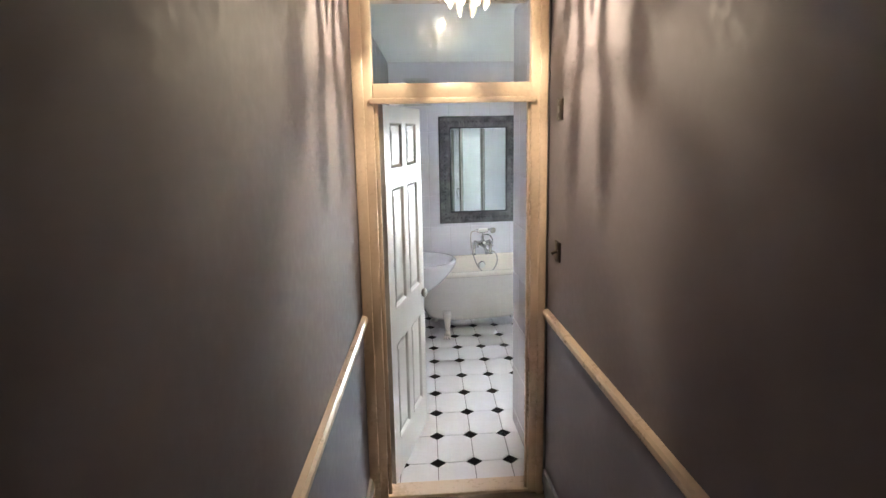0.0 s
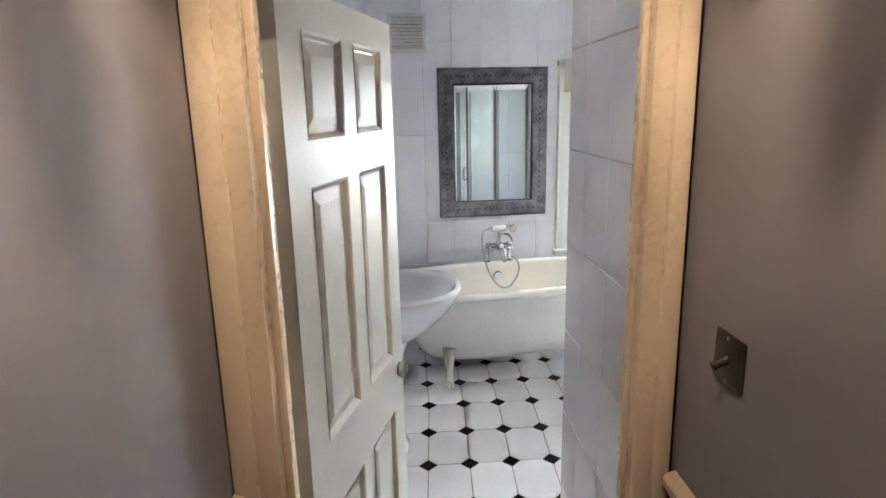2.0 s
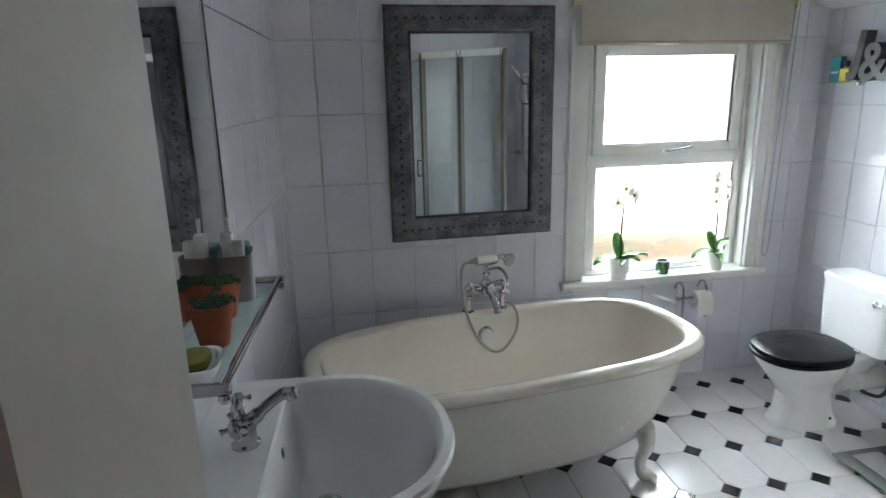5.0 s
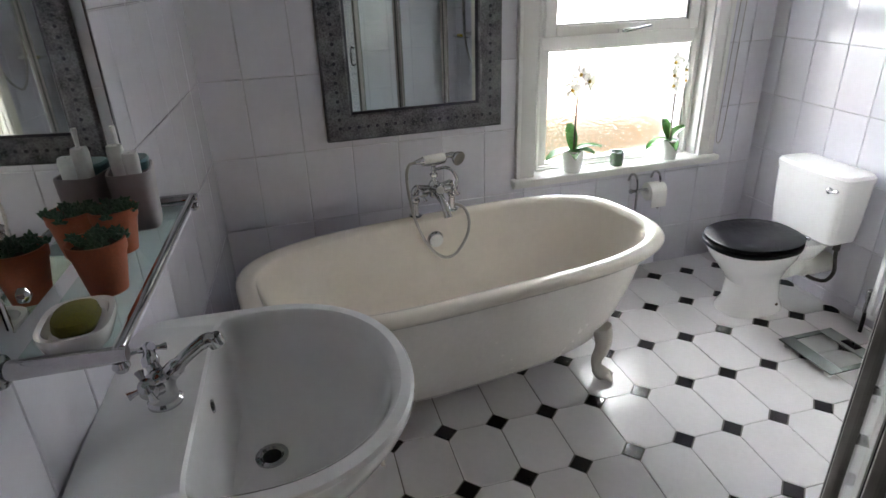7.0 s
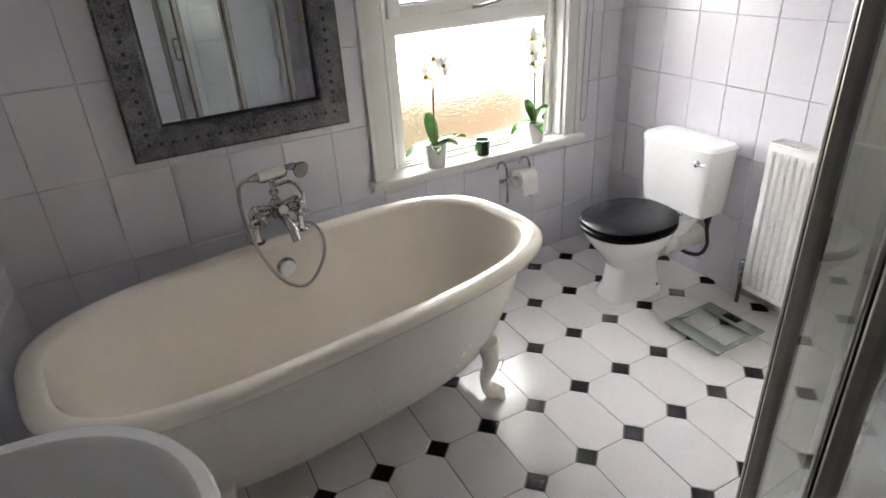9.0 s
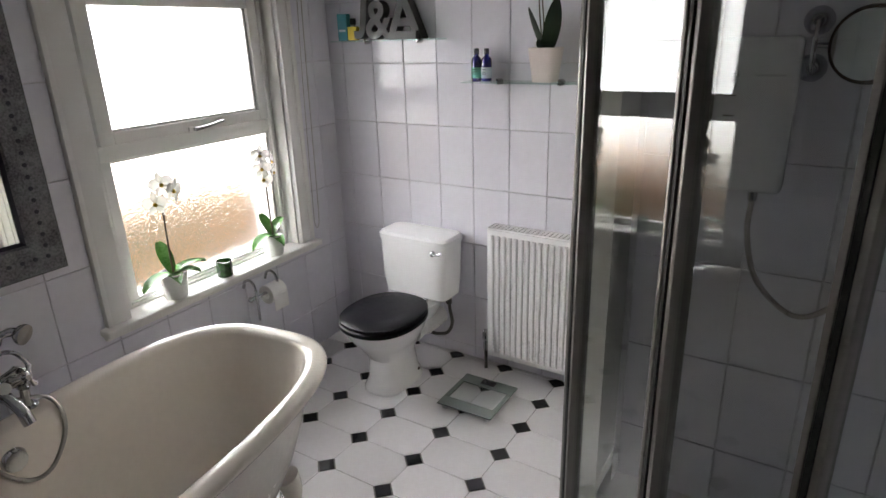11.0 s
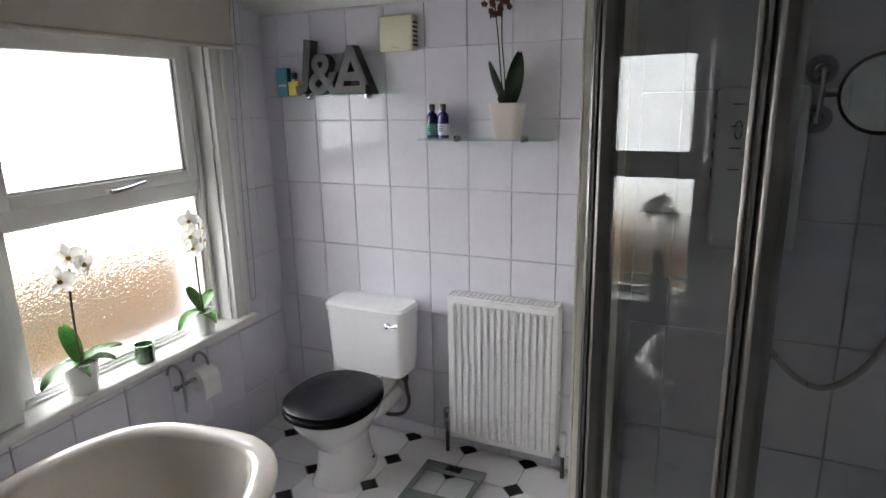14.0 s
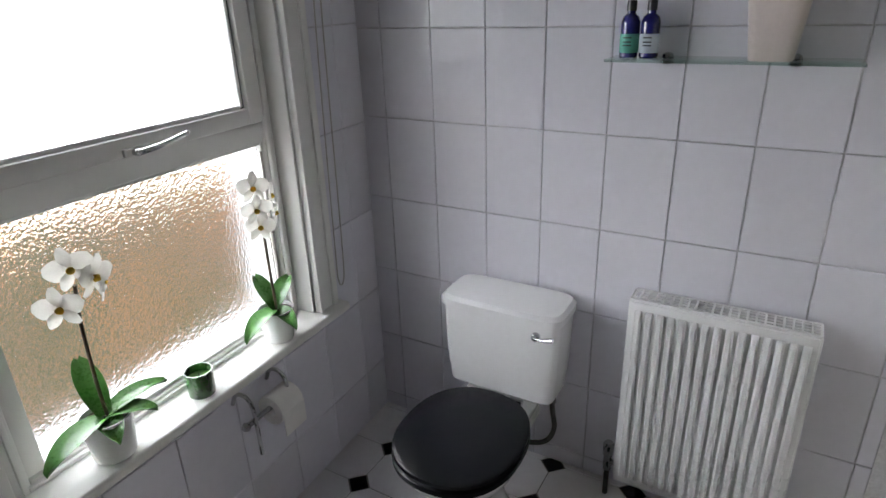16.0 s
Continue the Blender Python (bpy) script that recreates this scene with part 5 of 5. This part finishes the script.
def dark_orchid():
    o = thing("dark_orchid", "dark red orchid in a tapered blush pot", "pot plant", RW @ pose(-0.087, -0.066, Z2))
    sq = lambda z, a: [(x, y, z) for x, y, _ in super_ring(0, 0, 0, a, a * 0.92, 4.5, 32)]
    part("pot", loft([sq(0, 0.044), sq(0.003, 0.046), sq(0.128, 0.062), sq(0.132, 0.062), sq(0.131, 0.057), sq(0.11, 0.054)]), POTB, o, "tapered square ceramic pot")
    part("compost", loft([circle(0, 0, 0.11, 0.05), circle(0, 0, 0.122, 0.02)]), SOIL, o)
    part("leaf", strap_leaf(bmesh.new(), (0.008, 0, 0.11), radians(-40), 0.066, 0.072, 0.20, 0.0), DARKLEAF, o, "dark upright leaf")
    part("leaf", strap_leaf(bmesh.new(), (-0.005, 0, 0.11), radians(-140), 0.070, 0.085, 0.16, -0.01), DARKLEAF, o, "dark upright leaf")
    part("leaf", strap_leaf(bmesh.new(), (0.0, -0.01, 0.112), radians(-95), 0.040, 0.055, 0.06, 0.01), DARKLEAF, o, "dark curled leaf")
    for dx in (-0.006, 0.008):
        part("stem", tube(smooth_line([(-0.01, 0, 0.12), (-0.02 + dx, 0, 0.22), (-0.030 + dx, -0.005, 0.36), (-0.036 + dx * 2, -0.01, 0.475)], 6), 0.0026, 8), STEM, o)
    rnd = random.Random(5)
    for k in range(26):
        a = rnd.uniform(0, 6.28)
        r = rnd.uniform(0.01, 0.055)
        flower(o, (-0.036 + r * math.cos(a), -0.01 + rnd.uniform(-0.025, 0.02), 0.485 + r * math.sin(a) * 0.9), rnd.uniform(-60, 60), 0.014, PETALD)
    return o


dark_orchid()
ev = thing("extractor_control", "yellowed plastic extractor fan box near the ceiling", "fan box", RW @ pose(-0.562, -0.006, 1.800))
part("housing", box(-0.075, 0.075, -0.05, 0, -0.068, 0.068, 0.006, 3), CREAMPL, ev)
part("side_grille", boxes([(0.0755, 0.078, -0.045, -0.008, -0.05 + i * 0.017, -0.042 + i * 0.017) for i in range(6)]), DARKMETAL, ev, smooth=False)
part("indicator", box(-0.02, 0.012, -0.0515, -0.0495, -0.055, -0.05), TOWEL, ev)
av = thing("air_vent", "pale grey louvred vent high on tiled wall", "vent", BW @ pose(-1.25, -0.006, 2.17))
part("frame", boxes([(-0.13, 0.13, -0.012, 0, 0.105, 0.13), (-0.13, 0.13, -0.012, 0, -0.13, -0.105), (-0.13, -0.105, -0.012, 0, -0.105, 0.105), (0.105, 0.13, -0.012, 0, -0.105, 0.105)], 0.002), TOWEL, av)
part("backing", box(-0.105, 0.105, -0.003, 0.0, -0.105, 0.105), STEEL, av)
for i in range(9):
    part("slat", box(-0.105, 0.105, -0.012, -0.009, -0.012, 0.012), TOWEL, av, smooth=False, m=pose(0, 0.004, -0.092 + i * 0.023, 35, 0, 0))


# ---- shower enclosure ----
PA, PB, PC, PL = (0.122, -0.458), (-0.138, -0.720), (-0.378, -0.962), (-0.400, -1.455)


def shower():
    s = thing("shower_enclosure", "glass corner shower cubicle with grey metal frame", "shower")
    part("tray", prism([PL, PC, PA, (0.612, -0.458), (0.612, -1.452)], 0.0, 0.10), CHINA, s, "white raised shower tray")
    H = 1.87
    def post(p, w, a, label="aluminium post"):
        ob = part("post", box(-w / 2, w / 2, -0.016, 0.016, 0.10, H, 0.003), CUBICLE, s, label, m=pose(p[0], p[1], 0, 0, 0, a))
        for e in (-w / 2, w / 2):
            part("flange", box(e - 0.005, e + 0.005, -0.0205, 0.0205, 0.10, H, 0.002), CUBICLE, ob)
        part("seal", box(-0.004, 0.004, -0.021, 0.021, 0.12, H - 0.02), RUBBER, ob, smooth=False)
    def span(p, q, name):
        v = Vector((q[0] - p[0], q[1] - p[1]))
        L, a = v.length, math.degrees(math.atan2(v.y, v.x))
        mm = pose(p[0], p[1], 0, 0, 0, a)
        part("head_rail", box(0, L, -0.02, 0.02, H - 0.045, H + 0.005, 0.004), PLASTICW if name else CUBICLE, s, "white head rail", m=mm)
        part("bottom_rail", box(0, L, -0.018, 0.018, 0.10, 0.135, 0.003), CUBICLE, s, m=mm)
        g = part("glass_panel", box(0.01, L - 0.01, -0.003, 0.003, 0.135, H - 0.045), SMOKE, s, "clear shower glass", smooth=False, m=mm)
        g.visible_shadow = False
        return L, a, mm
    L1, a1, m1 = span(PA, PB, "fixed")
    L2, a2, m2 = span(PB, PC, "door")
    L3, a3, m3 = span(PC, PL, "side")
    post(PA, 0.030, a1)
    post(PB, 0.034, a1)
    post(PC, 0.022, (a2 + a3) / 2)
    post(PL, 0.03, a3)
    part("handle", tube(smooth_line([(0.0, -0.004, 0.06), (0.0, -0.035, 0.06), (0.0, -0.035, -0.06), (0.0, -0.004, -0.06)], 4), 0.006, 10), CHROME, s, "chrome shower door handle", m=m3 @ pose(0.10, 0.0, 0.95, 0, 0, 0))
    return s


shower()


def shower_unit():
    u = thing("electric_shower", "white electric shower heater box on tiled wall", "shower heater", pose(0.6135, -0.735, 1.365, 0, 0, -90))
    part("case", box(-0.095, 0.095, -0.085, 0, -0.193, 0.193, 0.016, 4), SHOWERW, u)
    for i, r in enumerate((0.006, 0.008, 0.010, 0.014)):
        part("side_button", lathe([(r, 0), (r * 0.9, 0.003), (0.002, 0.004)], 16), BLACKCAP, u, "dark round side button", m=pose(-0.095, -0.045, 0.125 - i * 0.045, 0, -90, 0))
    ring = [(0.008 * math.cos(a * math.pi / 12), -0.0855, 0.095 + 0.020 * math.sin(a * math.pi / 12)) for a in range(25)]
    part("dial_ring", tube([(x - 0.045, y, z) for x, y, z in ring], 0.0014, 6), DARKMETAL, u, "oval control dial outline")
    part("dial_knob", lathe([(0.010, 0), (0.009, 0.006), (0.002, 0.007)], 16), TOWEL, u, m=pose(-0.045, -0.085, 0.095, 90, 0, 0))
    for i in range(4):
        part("mark", box(-0.062, -0.036, -0.0862, -0.0845, 0.152 - i * 0.05, 0.155 - i * 0.05), DARKMETAL, u, smooth=False)
    part("print_bar", box(0.0, 0.07, -0.0865, -0.0845, 0.10, 0.106), TOWEL, u)
    part("outlet", tube([(0.03, -0.045, -0.186), (0.03, -0.045, -0.22)], 0.012, 12), CHROME, u)
    return u


shower_unit()
ss = thing("soap", "worn yellow bar of soap on a clear shower tray", "soap", pose(0.6135 - 0.075, -1.178, 1.028, 0, 0, -85))
part("bar", loft([super_ring(0, 0, z, a, c, 3, 24) for z, a, c in ((0.0, 0.030, 0.018), (0.004, 0.034, 0.022), (0.012, 0.034, 0.022), (0.017, 0.028, 0.016))]), YELLOW, ss)


def riser():
    r = thing("shower_riser", "chrome riser rail with shower head and hose", "shower rail", pose(0.6135, -1.115, 0, 0, 0, -90))
    part("rail", tube([(0, -0.06, 1.04), (0, -0.06, 1.70)], 0.010, 14), CHROME, r)
    for z in (1.05, 1.69):
        part("bracket", tube([(0, 0, z), (0, -0.07, z)], [0.016, 0.014], 14), TOWEL, r)
    part("slider", box(-0.05, 0.03, -0.085, -0.04, 1.635, 1.672, 0.008), TOWEL, r)
    hd = part("handset", tube(smooth_line([(-0.03, -0.08, 1.62), (-0.02, -0.11, 1.70), (0.0, -0.16, 1.76)], 5), [0.012] * 8 + [0.015] * 3, 12), CHROME, r, "chrome shower handset")
    part("rose", lathe([(0.02, 0), (0.042, 0.012), (0.044, 0.02), (0.004, 0.022)], 22), CHROME, hd, m=pose(0.0, -0.165, 1.775, 130, 0, 0))
    part("soap_tray", boxes([(-0.03, 0.14, -0.11, -0.03, 1.02, 1.028), (-0.03, 0.14, -0.112, -0.108, 1.028, 1.042)], 0.002), CLEAR, r, "clear plastic soap tray")
    part("hose", tube(smooth_line([(-0.350, -0.045, 1.16), (-0.348, -0.060, 1.05), (-0.305, -0.072, 0.925), (-0.20, -0.080, 0.850), (-0.105, -0.080, 0.930), (-0.060, -0.088, 1.10), (-0.045, -0.088, 1.4), (-0.03, -0.08, 1.62)], 8), 0.0075, 8), STEEL, r, "grey flexible hose")
    return r


riser()
sm = thing("shaving_mirror", "round chrome shaving mirror on an extending arm", "mirror", pose(0.6135, -0.870, 1.536, 0, 0, -90))
for dz in (0.055, -0.055):
    part("rosette", lathe([(0.034, 0), (0.032, 0.01), (0.012, 0.03), (0.010, 0.045)], 22), CHROME, sm, m=pose(-0.02, 0, dz, 90, 0, 0))
part("arm", tube(smooth_line([(-0.02, -0.04, 0.055), (-0.02, -0.055, 0.0), (-0.02, -0.04, -0.055)], 5), 0.006, 10), CHROME, sm)
part("swing_arm", tube([(-0.02, -0.05, 0.0), (0.092, -0.088, 0.0)], 0.006, 10), CHROME, sm)
dk = part("mirror_disc", lathe([(0.082, 0), (0.087, 0.006), (0.085, 0.016), (0.077, 0.018)], 40), DARKMETAL, sm, "dark rimmed round mirror", m=pose(0.092, -0.085, 0.0, 90, 0, -22))
part("glass", lathe([(0.077, 0.0182), (0.077, 0.0195)], 36), MIRRORM, dk)


# ---- built-in cupboard beside the shower ----
def cupboard():
    c = thing("cupboard", "built-in cream painted cupboard with a plain door", "cupboard", pose(0, -0.372, 0))
    part("carcass", box(0.79, 1.222, -0.30, -0.03, 0.0, 2.02), CUPBOARD, c, smooth=False)
    part("side_panel", box(0.335, 0.352, -0.095, -0.028, 0.0, 2.02), CUPBOARD, c, smooth=False)
    part("front_frame", boxes([(0.335, 0.43, -0.028, 0.0, 0, 2.0), (1.16, 1.222, -0.028, 0.0, 0, 1.86), (0.43, 1.16, -0.028, 0.0, 1.78, 1.88)], 0.004), CUPBOARD, c)
    part("architrave", boxes([(0.337, 0.356, 0.0, 0.006, 0, 1.9), (0.356, 0.392, 0.0, 0.012, 0, 1.9), (0.392, 0.408, 0.0, 0.017, 0, 1.88), (0.415, 0.426, 0.0, 0.008, 0, 1.80)], 0.003), CUPBOARD, c)
    d = part("cupboard_door", box(0.435, 1.155, -0.024, 0.002, 0.05, 1.775, 0.003), CUPBOARD, c, "cream painted flush door")
    part("handle", tube([(0.88, 0.0, 0.675), (0.88, 0.030, 0.675), (0.88, 0.036, 0.682), (0.88, 0.036, 0.768), (0.88, 0.030, 0.775), (0.88, 0.0, 0.775)], 0.0055, 10), STEEL, d, "grey metal D handle")
    part("plinth", box(0.43, 1.22, -0.028, -0.004, 0.0, 0.05), CUPBOARD, c)
    return c


cupboard()

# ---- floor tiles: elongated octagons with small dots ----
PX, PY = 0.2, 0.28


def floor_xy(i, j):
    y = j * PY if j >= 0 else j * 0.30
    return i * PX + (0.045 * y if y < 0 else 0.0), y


def floor_tiles():
    g, cut = 0.0018, 0.045
    cache = {}
    def poly_mesh(pts, material):
        """A low slab with softened top edge; pts are relative to its middle."""
        key = (tuple((round(x, 4), round(y, 4)) for x, y in pts), material.name)
        if key in cache:
            return cache[key]
        mx, my = sum(p[0] for p in pts) / len(pts), sum(p[1] for p in pts) / len(pts)
        sh = lambda d, z: [(mx + (x - mx) * (1 - d), my + (y - my) * (1 - d), z) for x, y in pts]
        bm = loft([sh(0, -0.004), sh(0, -0.0012), sh(0.014 if material is FTILE else 0.03, 0.0)], False, True)
        me = bpy.data.meshes.new("tile")
        bmesh.ops.recalc_face_normals(bm, faces=bm.faces[:])
        bm.to_mesh(me)
        bm.free()
        me.materials.append(material)
        cache[key] = me
        return me
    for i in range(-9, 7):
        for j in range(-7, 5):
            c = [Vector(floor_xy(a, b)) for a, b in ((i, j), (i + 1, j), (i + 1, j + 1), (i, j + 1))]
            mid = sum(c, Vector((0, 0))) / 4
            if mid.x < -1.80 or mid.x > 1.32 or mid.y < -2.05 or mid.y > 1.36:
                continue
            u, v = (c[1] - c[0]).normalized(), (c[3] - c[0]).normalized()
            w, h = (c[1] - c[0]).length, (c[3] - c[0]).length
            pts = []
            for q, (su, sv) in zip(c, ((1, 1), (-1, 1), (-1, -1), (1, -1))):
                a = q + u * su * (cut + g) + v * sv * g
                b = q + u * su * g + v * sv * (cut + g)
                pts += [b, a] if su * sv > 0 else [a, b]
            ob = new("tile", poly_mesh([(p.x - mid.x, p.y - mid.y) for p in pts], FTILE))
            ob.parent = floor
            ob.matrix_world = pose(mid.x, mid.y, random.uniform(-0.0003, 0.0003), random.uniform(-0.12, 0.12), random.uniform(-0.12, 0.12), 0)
    k = cut - 0.004
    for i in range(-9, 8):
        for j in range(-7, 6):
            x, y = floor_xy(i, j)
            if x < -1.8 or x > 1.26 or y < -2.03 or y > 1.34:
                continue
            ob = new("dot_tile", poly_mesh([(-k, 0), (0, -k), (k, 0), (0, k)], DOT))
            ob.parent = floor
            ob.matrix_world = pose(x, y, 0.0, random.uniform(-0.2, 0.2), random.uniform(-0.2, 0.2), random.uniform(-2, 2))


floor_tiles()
# ---- wall tiles ----
tile_wall(wall_north, BW, -1.62, 1.23, 0.0, 2.45, -1.354, 0.848, 0.204, 0.315, holes=[(WX0, WX1, WZ0, WZ1)], top=lambda x: slope(x) - 0.01)
tile_wall(wall_east, RW, -1.30, 0.32, 0.0, 2.0, -0.0895, 0.902, 0.1845, 0.280, top=lambda x: EAVE - 0.008)
tile_wall(wall_west, LW, -1.5, 1.80, 0.0, 2.44, 0.09, 0.848, 0.2, 0.315)
tile_wall(wall_partition, pose(-0.775, -1.34, 0, 0, 0, -90), 0.0, 0.73, 0.0, 2.44, -0.03, 1.25, 0.2, 0.29)
tile_wall(wall_partition, pose(-0.775, -1.34, 0, 0, 0, 180), -0.12, 0.0, 0.0, 2.44, -0.12, 0.93, 0.2, 0.31)
tile_wall(wall_partition, pose(0, -1.46, 0, 0, 0, 180), -0.62, 0.655, 0.10, 2.3, 0.0, 0.93, 0.2, 0.31)
tile_wall(wall_partition, pose(0.62, 0, 0, 0, 0, -90), 0.46, 1.46, 0.10, 2.05, 0.36, 0.93, 0.2, 0.31)
